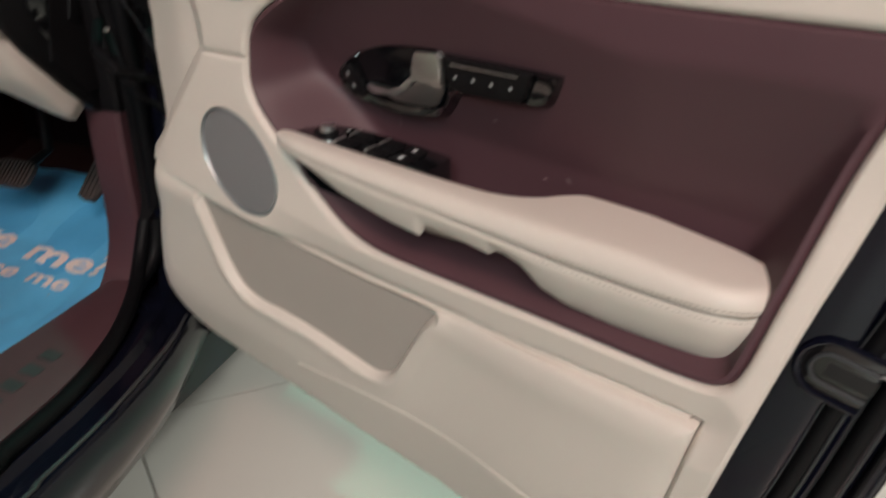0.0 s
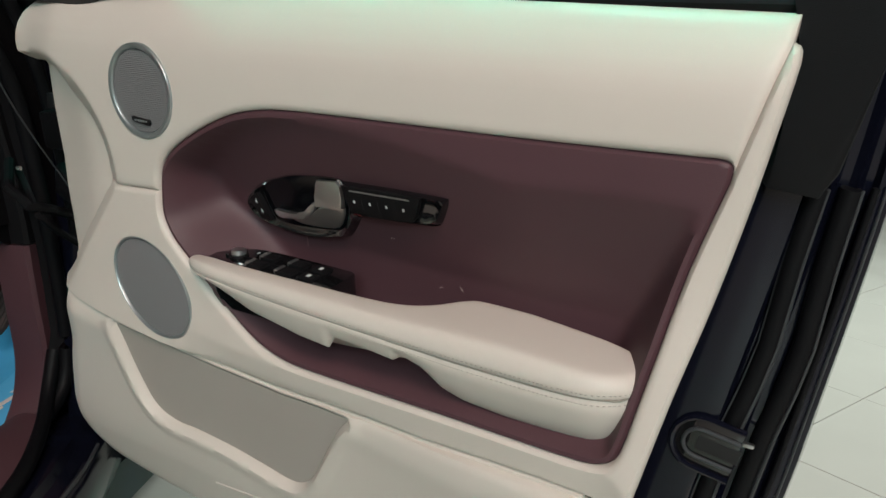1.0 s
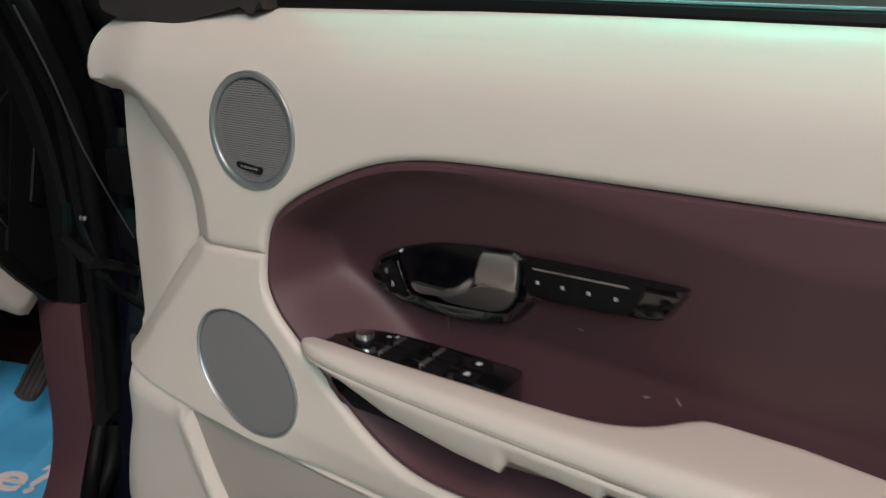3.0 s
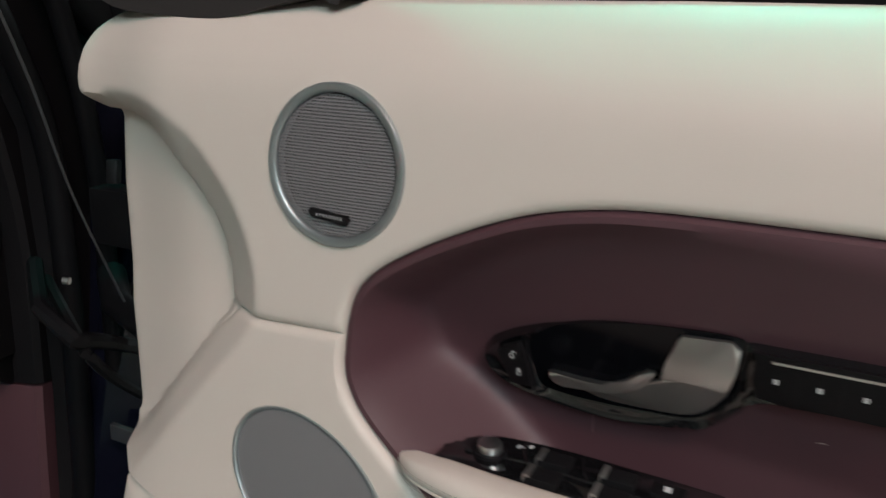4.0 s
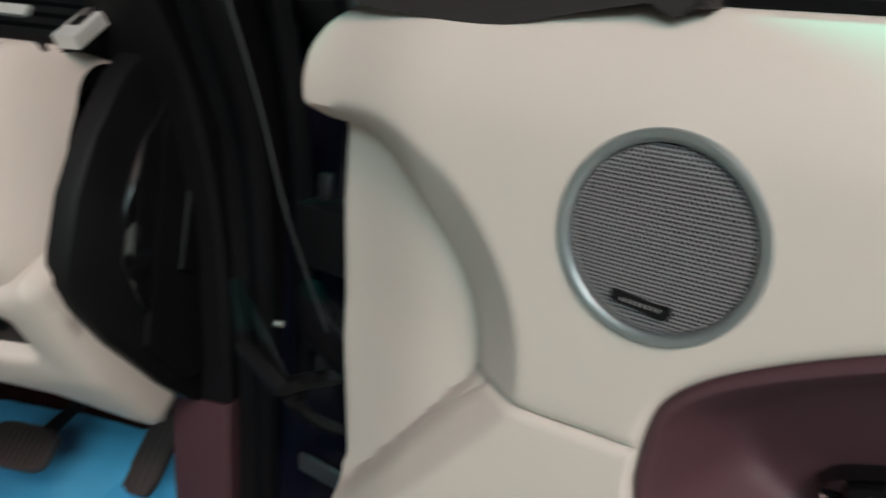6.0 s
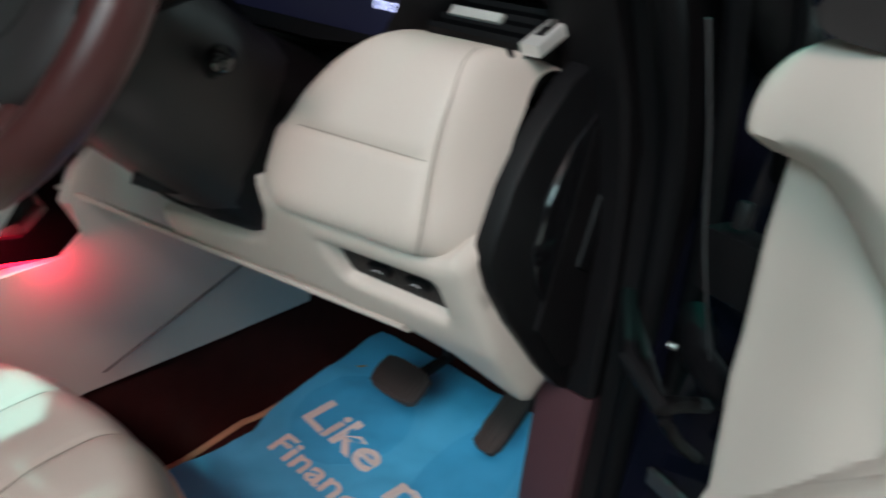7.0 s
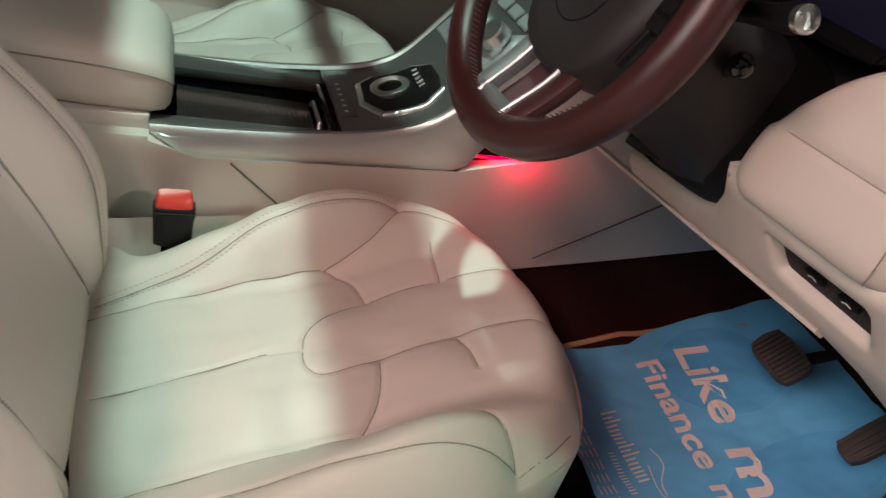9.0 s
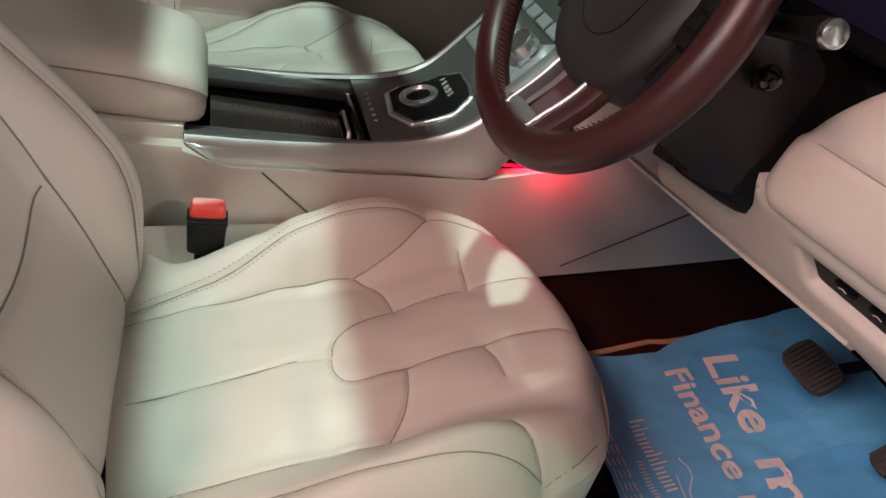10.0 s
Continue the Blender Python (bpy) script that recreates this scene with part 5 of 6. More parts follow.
    def stitches(line, off):
        d = np.gradient(line, axis=0)
        nrm = np.stack([-d[:, 1], d[:, 0]], 1) / np.maximum(np.hypot(*d.T), 1e-9)[:, None]
        run = line + nrm * off
        bm = bmesh.new()
        gone = 0.0
        dense = resample(np.concatenate([run, run[::-1]]), 0.0012)[: None]
        dense = dense[: len(dense) // 2]
        zs = top(dense)
        for k in range(len(dense) - 1):
            gone += np.hypot(*(dense[k + 1] - dense[k]))
            if gone > 0.0056:
                gone = 0.0
                t = dense[k + 1] - dense[k]
                t = t / max(np.hypot(*t), 1e-9)
                n = np.array((-t[1], t[0]))
                ring = []
                for a, b, h in ((-0.0018, -0.0006, 0), (0.0018, -0.0006, 0), (0.0018, 0.0006, 0), (-0.0018, 0.0006, 0), (-0.0014, 0, 0.0006), (0.0014, 0, 0.0006)):
                    q = dense[k] + t * a + n * b
                    ring.append(bm.verts.new((q[0], q[1], zs[k] + 0.0007 + h)))
                for f in ((0, 1, 5, 4), (2, 3, 4, 5), (1, 2, 5), (3, 0, 4)):
                    bm.faces.new([ring[i] for i in f])
        part("stitching", bm, STITCH, s)

    for line in seams:
        tube("seam", [(a, b, c + 0.0007) for (a, b), c in zip(line, top(line))], 0.0009, STITCH, s, 6)
    stitches(edge_l, 0.0068)
    stitches(edge_l, -0.0068)
    # side valance and base
    base = [[(x, y, 0.47 - 0.1 * k) for x, y in cush * np.array((1 - 0.04 * k, 1 - 0.06 * k))] for k in range(2)]
    loft("cushion_base", base, BLACK_PLASTIC, s, label="black seat base")
    loft("cushion_skirt", [[(x * q, y * q, z) for x, y in cush] for q, z in ((0.99, 0.56), (1.0, 0.50), (0.98, 0.45))], CREAM, s, closed=False, caps=False, label="cream leather seat side")

    # backrest: a sheet on a reclined plane
    lean = radians(31)
    back = np.concatenate([spline([(-0.225, -0.03), (-0.262, 0.10), (-0.268, 0.25), (-0.258, 0.38), (-0.225, 0.50), (-0.16, 0.60), (0.0, 0.635)], 5)[:-1], spline([(0.0, 0.635), (0.16, 0.60), (0.225, 0.50), (0.258, 0.38), (0.268, 0.25), (0.262, 0.10), (0.225, -0.03)], 5)])
    in_l = spline([(-0.135, -0.03), (-0.142, 0.15), (-0.150, 0.35), (-0.135, 0.55)], 6)
    out_l = spline([(-0.180, -0.02), (-0.194, 0.12), (-0.198, 0.25), (-0.187, 0.38), (-0.156, 0.50)], 6)
    lines = (in_l, in_l * np.array((-1, 1)), out_l, out_l * np.array((-1, 1)), spline([(-0.14, 0.20), (0, 0.185), (0.14, 0.20)], 6))

    def face(p):
        x, y = p.T
        ax = np.abs(x)
        lift = np.mean([np.interp(y + o, [-0.03, 0.05, 0.14, 0.22, 0.34, 0.50, 0.63], [0.0, 0.040, 0.085, 0.080, 0.055, 0.030, 0.0]) for o in np.linspace(-0.05, 0.05, 11)], 0)
        w = lift * np.where(x > 0, 0.75, 1.0) * smooth01((ax - 0.115) / 0.10)
        d = distance(p, back)
        w = w - 0.070 * np.clip(1 - d / 0.060, 0, 1) ** 2.2
        for line in lines:
            e = distance(p, line, False)
            w = w - 0.0035 * np.exp(-(e / 0.0058) ** 2) - 0.003 * np.exp(-(e / 0.015) ** 2)
        wr = np.array([noise.noise(Vector((a * 9, b * 12, 7.7))) for a, b in p])
        return w + 0.002 * wr

    cl, sl = math.cos(lean), math.sin(lean)
    ob = sheet("backrest", back, face, CREAM, s, step=0.005, edge=0.008, back=0.09, rings=(0.004, 0.010), label="cream leather backrest with stitched bolsters")
    recline = Matrix.Rotation(radians(-6), 4, "Z") @ Matrix(((1, 0, 0, 0), (0, -sl, cl, -0.280), (0, cl, sl, 0.500), (0, 0, 0, 1)))
    ob.matrix_local = recline
    for line in lines:
        st = tube("seam", [(a, b, c + 0.0014) for (a, b), c in zip(line, face(line))], 0.0012, STITCH, s, 6)
        st.matrix_local = recline
    for line in (out_l, out_l * np.array((-1, 1))):
        bm = bmesh.new()
        for off in (-0.0048, 0.0048):
            d = np.gradient(line, axis=0)
            nrm = np.stack([-d[:, 1], d[:, 0]], 1) / np.maximum(np.hypot(*d.T), 1e-9)[:, None]
            run = spline([tuple(q) for q in line + nrm * off], 5)
            zs = face(run)
            gone = 0.0
            for k in range(len(run) - 1):
                gone += np.hypot(*(run[k + 1] - run[k]))
                if gone > 0.0036:
                    gone = 0.0
                    t = (run[k + 1] - run[k]) / np.hypot(*(run[k + 1] - run[k]))
                    n = np.array((-t[1], t[0]))
                    ring = []
                    for a, b, h in ((-0.0013, -0.0005, 0.0008), (0.0013, -0.0005, 0.0008), (0.0013, 0.0005, 0.0008), (-0.0013, 0.0005, 0.0008), (-0.0009, 0, 0.0014), (0.0009, 0, 0.0014)):
                        q = run[k] + t * a + n * b
                        ring.append(bm.verts.new((q[0], q[1], zs[k] + h)))
                    for f in ((0, 1, 5, 4), (2, 3, 4, 5), (1, 2, 5), (3, 0, 4)):
                        bm.faces.new([ring[i] for i in f])
        st = part("stitching", bm, STITCH, s)
        st.matrix_local = recline
    return s


driver_seat = front_seat("front_seat", pose(0.402, 0.53, 0.0, 0, 0, 5.5), "cream leather car seat with stitched bolsters beside the centre console")
far_seat = copy_thing(driver_seat, pose(-0.44, 0.53, 0.0, 0, 0, 0))
tagged(far_seat, "cream leather passenger seat on the far side of the console")


# ---------------------------------------------------------------- seat belt buckle
def buckle():
    b = thing("seat_belt_buckle", pose(0.175, 0.335, 0.50, 0, 8, 0), "black seat belt buckle with a red release button", "buckle")
    loft("housing", [[(x, y, z) for x, y in rounded(cx, 0, hx, hy, 5, 24)] for z, cx, hx, hy in ((0.034, 0, 0.008, 0.018), (0.040, 0, 0.013, 0.0245), (0.098, 0, 0.0145, 0.0265), (0.102, 0, 0.0145, 0.0265), (0.104, 0, 0.0130, 0.0250))], BLACK_PLASTIC, b, label="black plastic buckle housing")
    loft("release_button", [[(cx + x, y, z + 0.5 * (0.004 - x)) for x, y in rounded(0, 0, hx, hy, 6, 20)] for z, cx, hx, hy in ((0.098, 0, 0.0110, 0.0235), (0.106, 0, 0.0110, 0.0235), (0.114, -0.003, 0.0085, 0.0215), (0.117, -0.004, 0.0060, 0.0195))], RED_PLASTIC, b, label="red release button")
    box("housing_lip", (0.0115, -0.0262, 0.093), (0.0158, 0.0262, 0.1005), BLACK_PLASTIC, b, 0.0015)
    box("stalk", (-0.004, -0.014, -0.06), (0.004, 0.014, 0.04), BLACK_PLASTIC, b, 0.002, "black buckle stalk")


buckle()


# ---------------------------------------------------------------- centre console
def console():
    c = thing("centre_console", None, "cream and satin silver centre console with a rotary gear selector", "console")
    ys = [0.30, 0.36, 0.43, 0.51, 0.58, 0.63, 0.67, 0.70, 0.735, 0.775, 0.82, 0.87]
    zs = [0.679, 0.680, 0.682, 0.687, 0.695, 0.706, 0.722, 0.745, 0.785, 0.835, 0.89, 0.94]
    wd = [0.124, 0.125, 0.125, 0.125, 0.125, 0.125, 0.126, 0.127, 0.130, 0.134, 0.138, 0.142]
    fine = spline(list(zip(ys, zs, wd)), 3)
    top = [[(-w + 0.012, y, z - 0.003), (-w * 0.5, y, z - 0.001), (0, y, z), (w * 0.5, y, z - 0.001), (w - 0.012, y, z - 0.003)] for y, z, w in fine]

    # the top, left open over the tray
    deck = [r for r in top if r[0][1] >= 0.545]
    loft("deck", deck, material("console_grey", (0.10, 0.098, 0.097), 0.38, metal=0.4, vary=0.06), c, closed=False, caps=False, label="satin grey console deck")
    for side in (1, -1):
        lo, hi = sorted((side * (0.092 if side > 0 else 0.068), side * 0.115))
        box("deck_edge", (lo, 0.30, 0.668), (hi, 0.56, 0.6795 + 0.004), bpy.data.materials["console_grey"], c, 0.003)
        rail = [[(side * (w + a), y, z + b) for a, b in ((-0.014, -0.002), (-0.010, 0.003), (-0.003, 0.003), (0.002, -0.002), (0.004, -0.008), (-0.004, -0.012))] for y, z, w in fine]
        loft("rail", rail, SATIN, c, label="bright satin silver console rail")
        low = np.interp(fine[:, 0], [0.30, 0.335, 0.36, 0.51, 0.72, 0.745, 0.785, 0.82, 0.87], [0.672, 0.648, 0.638, 0.643, 0.653, 0.661, 0.732, 0.80, 0.86])
        flank = [[(side * (w + 0.002), y, z - 0.006), (side * (w + 0.008), y, z - 0.4 * (z - l)), (side * (w + 0.007), y, l + 0.004), (side * (w + 0.002), y, l), (side * (w - 0.03), y, l), (side * (w - 0.03), y, z - 0.02)] for (y, z, w), l in zip(fine, low)]
        loft("flank", flank, SATIN, c, label="satin silver side panel")
        side_out = [(-0.40, 0.36), (0.78, 0.40), (0.90, 0.468), (1.10, 0.497), (1.30, 0.533), (1.30, 0.86), (0.92, 0.86), (0.868, 0.80), (0.858, 0.757), (0.889, 0.712), (0.862, 0.681), (0.752, 0.668), (0.74, 0.652), (0.36, 0.640), (0.335, 0.648), (0.30, 0.672), (-0.40, 0.672)]
        plate("side_panel", side_out, 0, 0.02, CREAM_PLASTIC, c, 0.006, "cream console side panel", to=lambda a, b, h, side=side: (side * (0.098 + h + 0.02 * smooth01(np.array((b - 0.42) / 0.15)) - 0.03 * (0.6 - b) * (b < 0.6)), a, b))
        for a, b in (((0.405, 0.642), (0.54, 0.525)), ((0.92, 0.50), (1.16, 0.645))):
            tube("side_seam", [(side * (0.139 - 0.03 * (0.6 - z) * (z < 0.6)), y, z) for y, z in (a, ((a[0] + b[0]) / 2, (a[1] + b[1]) / 2), b)], 0.0014, DARK_SEAM, c, 6)
    # tray with a part-open roller lid
    box("tray", (-0.074, 0.30, 0.60), (0.094, 0.552, 0.612), PIANO, c, 0.004, "gloss black storage tray")
    box("tray_wall", (-0.080, 0.545, 0.60), (0.098, 0.556, 0.683), PIANO, c, 0.003)
    for x0, x1 in ((-0.082, -0.070), (0.090, 0.099)):
        box("tray_wall", (x0, 0.30, 0.60), (x1, 0.55, 0.681), PIANO, c, 0.003)
    for k in range(24):
        y = 0.335 + 0.0082 * k
        box("roller_slat", (-0.036, y, 0.664 - 0.0003 * k), (0.089, y + 0.0080, 0.6695 - 0.0003 * k), ROLLER, c, 0.0005)
    tube("tray_handle", [(-0.020, 0.534, 0.668), (-0.014, 0.535, 0.675), (0.058, 0.535, 0.675), (0.064, 0.534, 0.668)], 0.0036, CHROME, c, 8, label="chrome lid handle")
    # buttons and rotary selector
    tilt = math.atan2(0.722 - 0.695, 0.67 - 0.58)

    def deck_at(x, y, h):
        return (x, y - math.sin(tilt) * h, float(np.interp(y, fine[:, 0], fine[:, 1])) + math.cos(tilt) * h)

    st = plate("button_strip", [(-0.062, 0.563), (0.066, 0.563), (0.066, 0.588), (-0.062, 0.588)], 0.0, 0.0015, bpy.data.materials["console_grey"], c, 0.0005, "grey strip of small buttons", to=deck_at)
    for k in range(6):
        x = -0.048 + 0.019 * k
        plate("button_symbol", [(x, 0.572), (x + 0.004, 0.572), (x + 0.004, 0.577), (x, 0.577)], 0.0013, 0.0020, PALE_PRINT, st, 0, to=deck_at)
    octo = np.array([(-0.041, 0.603), (0.028, 0.597), (0.074, 0.6235), (0.079, 0.688), (0.066, 0.711), (0.034, 0.7155), (-0.019, 0.715), (-0.054, 0.692), (-0.060, 0.627)])
    deck_z = lambda p, h: np.interp(p[:, 1], fine[:, 0], fine[:, 1]) + h
    rimp = sheet("selector_rim", octo, lambda p: deck_z(p, 0.0052) - 0.004 * np.clip(1 - distance(p, octo) / 0.004, 0, 1) ** 2, CHROME, c, step=0.006, edge=0.003, back=0.006, label="chrome eight-sided selector surround")
    inner = octo.mean(0) + (octo - octo.mean(0)) * np.array((0.90, 0.90))
    sheet("selector_panel", inner, lambda p: deck_z(p, 0.0064), PIANO, rimp, step=0.006, edge=0.003, back=0.004, label="gloss black selector panel")
    ang = np.linspace(0, 2 * math.pi, 48, endpoint=False)
    dial_at = lambda x, y, h: (-0.007 + x, 0.650 + y * 0.93 - 0.17 * h, 0.7180 + y * 0.37 + 0.93 * (0.45 * h))
    loft("selector_ring", [[dial_at(r * math.cos(a), r * math.sin(a), h) for a in ang] for r, h in ((0.0315, 0.000), (0.0315, 0.010), (0.0300, 0.012), (0.0270, 0.012), (0.0255, 0.0085), (0.0250, 0.0085), (0.0235, 0.0110), (0.0205, 0.0110), (0.0195, 0.008))], CHROME, rimp, caps=False, label="chrome rotary dial ring")
    loft("selector_cap", [[dial_at(r * math.cos(a), r * math.sin(a), h) for a in ang] for r, h in ((0.0197, 0.0075), (0.018, 0.0088), (0.01, 0.0080), (0.0005, 0.0076))], PIANO, rimp, caps=False, label="gloss black dial cap")
    for k, ch in enumerate("PRNDS"):
        text_mesh("gear_letter", ch, 0.011, PRINT, rimp, lambda a, b, h, k=k: deck_at(-0.030 + 0.0135 * k + a, 0.6865 + b, 0.0072 + h), 0.0002)
    # climate panel on the steep part
    plate("climate_panel", [(-0.105, 0.738), (0.105, 0.738), (0.112, 0.862), (-0.112, 0.862)], 0.0, 0.003, CLIMATE, c, 0.0015, "pale satin climate control panel", to=deck_at, segments=1)
    for k, y in enumerate((0.745, 0.762, 0.80)):
        for i in range(4):
            x = -0.075 + 0.043 * i
            plate("climate_button", [(x, y), (x + 0.034, y), (x + 0.034, y + 0.012), (x, y + 0.012)], 0.002, 0.0065, CLIMATE, c, 0.0015, to=deck_at)
    for x in (-0.06, 0.06):
        loft("climate_knob", [[(x + r * math.cos(a), 0.775 - h * 0.8 + r * math.sin(a) * 0.6, 0.842 + h * 0.6 + r * math.sin(a) * 0.8) for a in ang[::2]] for r, h in ((0.024, 0.0), (0.022, 0.018), (0.020, 0.021), (0.001, 0.021))], CHROME, c, caps=False, label="chrome climate knob")
    # red light in the gap under the floating deck
    # A black plate behind the gap stands in for its shade.
    gap = plate("gap_opening", [(0.70, 0.63), (0.88, 0.64), (0.93, 0.71), (0.90, 0.82), (0.74, 0.80)], 0.060, 0.070, PIANO, c, 0, "black plate standing for the shade in the gap under the deck", to=lambda a, b, h: (h, a, b))
    box("light_strip", (0.116, 0.762, 0.6745), (0.119, 0.855, 0.6785), RED_LIGHT, gap, 0, "red glowing footwell light strip")
    return c


centre = console()
glow = area_lamp("footwell_lamp", (0.150, 0.825, 0.7005), (0.138, 0.845, 0.62), 0.12, 0.006, 0.16, (1.0, 0.03, 0.07))


def centre_armrest(c):
    rings, run = [], []
    for y, hx, z0, z1 in ((-0.30, 0.115, 0.70, 0.785), (0.10, 0.118, 0.690, 0.788), (0.22, 0.119, 0.684, 0.784), (0.275, 0.118, 0.682, 0.779), (0.302, 0.115, 0.682, 0.772), (0.318, 0.108, 0.685, 0.760), (0.325, 0.098, 0.692, 0.745), (0.327, 0.088, 0.70, 0.735)):
        rings.append([(x, y, z) for x, z in rounded(0, (z0 + z1) / 2, hx, (z1 - z0) / 2, 4.5, 32)])
        run.append((hx * 0.9964 + 0.0003, y + 0.0003, (z0 + z1) / 2 + 0.2 * (z1 - z0)))
    pad = loft("armrest", rings, CREAM, c, label="cream leather padded armrest lid with a stitched edge")
    tube("seam", run + [(0.0, 0.3275, 0.728), (-0.08, 0.3275, 0.728)], 0.0012, STITCH, pad, 6, label="dark seam")
    box("armrest_box", (-0.118, -0.32, 0.66), (0.118, 0.30, 0.692), CREAM_PLASTIC, c, 0.004, "cream storage box lip")


centre_armrest(centre)


# ---------------------------------------------------------------- steering wheel and column
def steering_wheel():
    tilt = math.degrees(0.35)
    m = pose(0.428, 0.666, 1.043, 90 - tilt, 0, 3)
    s = thing("steering_wheel", m, "dark red leather steering wheel with a black hub", "steering wheel")
    ang = np.linspace(0, 2 * math.pi, 72, endpoint=False)
    rim = [[((0.170 + (0.0185 + 0.001 * math.cos(4 * a)) * math.cos(b)) * math.sin(a), (0.170 + 0.0185 * math.cos(b)) * math.cos(a), 0.0200 * math.sin(b)) for b in np.linspace(0, 2 * math.pi, 14, endpoint=False)] for a in ang]
    rim.append(rim[0])
    r = loft("rim", rim, WHEEL_LEATHER, s, caps=False, label="dark red leather rim with inner stitching")
    bm = bmesh.new()
    for k in range(150):
        a = 2 * math.pi * k / 150
        for da in (0.0,):
            p = Vector((0.1512 * math.sin(a), 0.1512 * math.cos(a), 0.004))
            t = Vector((math.cos(a), -math.sin(a), 0))
            n = Vector((math.sin(a), math.cos(a), 0))
            ring = [bm.verts.new(p + t * x + Vector((0, 0, y)) - n * h) for x, y, h in ((-0.0006, -0.005, 0), (0.0006, -0.005, 0), (0.0012, 0.005, 0), (0.0, 0.005, 0), (0, -0.004, 0.001), (0.0006, 0.004, 0.001))]
            for f in ((0, 1, 5, 4), (2, 3, 4, 5), (1, 2, 5), (3, 0, 4)):
                bm.faces.new([ring[i] for i in f])
    part("stitching", bm, RIM_THREAD, r)
    hub = spline([(0, 0.072), (0.075, 0.070), (0.098, 0.045), (0.094, 0.0), (0.078, -0.05), (0.050, -0.082), (0, -0.092), (-0.050, -0.082), (-0.078, -0.05), (-0.094, 0.0), (-0.098, 0.045), (-0.075, 0.070)], 4, True)
    rings = [[(x * q, y * q, z - 0.036) for x, y in hub] for q, z in ((1.03, -0.03), (1.05, -0.005), (1.03, 0.010), (0.96, 0.018), (0.7, 0.024), (0.02, 0.026))]
    h = loft("hub", rings, HUB, s, label="black airbag cover")
    tube("hub_line", [(x, y, -0.0118) for x, y in spline([(-0.05, 0.02), (-0.035, -0.03), (0, -0.048), (0.035, -0.03), (0.05, 0.02)], 5)], 0.0012, BLACK_PLASTIC, h, 6)
    for side in (1, -1):
        up_spoke = [[(side * x, y + a, z + b) for a, b in rounded(0, 0, 0.026, 0.011, 3, 14)] for x, y, z in ((0.085, 0.010, -0.034), (0.120, 0.010, -0.022), (0.158, 0.010, -0.004))]
        arm = loft("side_spoke", up_spoke, BLACK_PLASTIC, s, label="black spoke with switches")
        for k in range(3):
            box("switch_key", (side * 0.118 - 0.010, -0.012 + 0.016 * k, -0.016), (side * 0.118 + 0.010, 0.001 + 0.016 * k, -0.008), BLACK_TRIM, arm, 0.002)
        tube("spoke_accent", [(side * 0.104, 0.040, -0.026), (side * 0.103, 0.0, -0.024), (side * 0.090, -0.050, -0.026)], 0.0042, BLACK_TRIM, arm, 8, label="dark switch rail")
        low_path = spline([(side * 0.044, -0.072, -0.036), (side * 0.043, -0.105, -0.026), (side * 0.041, -0.135, -0.012), (side * 0.040, -0.158, -0.002)], 4)
        bar_ = loft("lower_spoke", [[(p[0] + a, p[1], p[2] + b) for a, b in rounded(0, 0, 0.0125, 0.010, 3, 14)] for p in low_path], RING if side < 0 else WHEEL_LEATHER, s, label="satin lower spoke" if side < 0 else "dark red lower spoke")
        loft("spoke_trim", [[(p[0] - side * 0.0135 + a, p[1], p[2] + 0.003 + b) for a, b in rounded(0, 0, 0.0034, 0.0085, 3, 12)] for p in low_path], RING, bar_, label="satin silver spoke edge")
    loft("lower_bridge", [[(x, -0.147 + a, -0.006 + b) for a, b in rounded(0, 0, 0.0075, 0.009, 3, 12)] for x in (-0.034, -0.015, 0.015, 0.034)], RING, s, label="satin silver lower bridge")
    loft("spoke_backing", [[(x, y, z) for x in (-0.030, 0.030)] + [(x, y, z - 0.006) for x in (0.030, -0.030)] for y, z in ((-0.080, -0.048), (-0.115, -0.036), (-0.148, -0.020))], BURGUNDY, s, label="burgundy panel between the lower spokes")
    for side in (1, -1):
        box("paddle", (side * 0.125 - 0.012, -0.02, -0.045), (side * 0.125 + 0.012, 0.055, -0.038), BLACK_PLASTIC, s, 0.003, "black shift paddle")
    # column shroud behind the wheel
    sh = thing("steering_column", m, "black plastic steering column shroud with stalks", "steering column")
    shroud = [[(x, y, z) for x, y in rounded(0, cy, hx, hy, 3.2, 28)] for z, cy, hx, hy in ((-0.040, -0.005, 0.068, 0.062), (-0.050, -0.008, 0.076, 0.072), (-0.12, -0.015, 0.082, 0.082), (-0.22, -0.03, 0.085, 0.09), (-0.34, -0.04, 0.085, 0.09))]
    loft("shroud", shroud, HUB, sh, label="black plastic shroud")
    loft("boot", [[(x, y, z) for x, y in rounded(0, -0.03, hx, hy, 2.5, 28)] for z, hx, hy in ((-0.22, 0.088, 0.094), (-0.27, 0.10, 0.098), (-0.36, 0.11, 0.10))], BLACK_TRIM, sh, label="black column boot")
    tube("stalk", [(0.06, 0.02, -0.075), (0.12, 0.040, -0.070), (0.180, 0.052, -0.060)], [0.012, 0.009, 0.011], BLACK_PLASTIC, sh, 12, label="black control stalk")
    tube("stalk_collar", [(0.168, 0.050, -0.063), (0.176, 0.052, -0.061), (0.190, 0.055, -0.058)], [0.0105, 0.0125, 0.0120], BLACK_TRIM, sh, 16, label="black knurled stalk collar")
    tube("stalk_knob", [(0.188, 0.0545, -0.0584), (0.190, 0.055, -0.058), (0.197, 0.0565, -0.0560), (0.1985, 0.057, -0.0555), (0.1975, 0.0567, -0.0557)], [0.0095, 0.0112, 0.0112, 0.0085, 0.0060], CHROME, sh, 20, label="chrome stalk end")
    tube("stalk", [(-0.06, 0.02, -0.075), (-0.12, 0.03, -0.070), (-0.18, 0.04, -0.060)], [0.012, 0.009, 0.012], BLACK_PLASTIC, sh, 12)
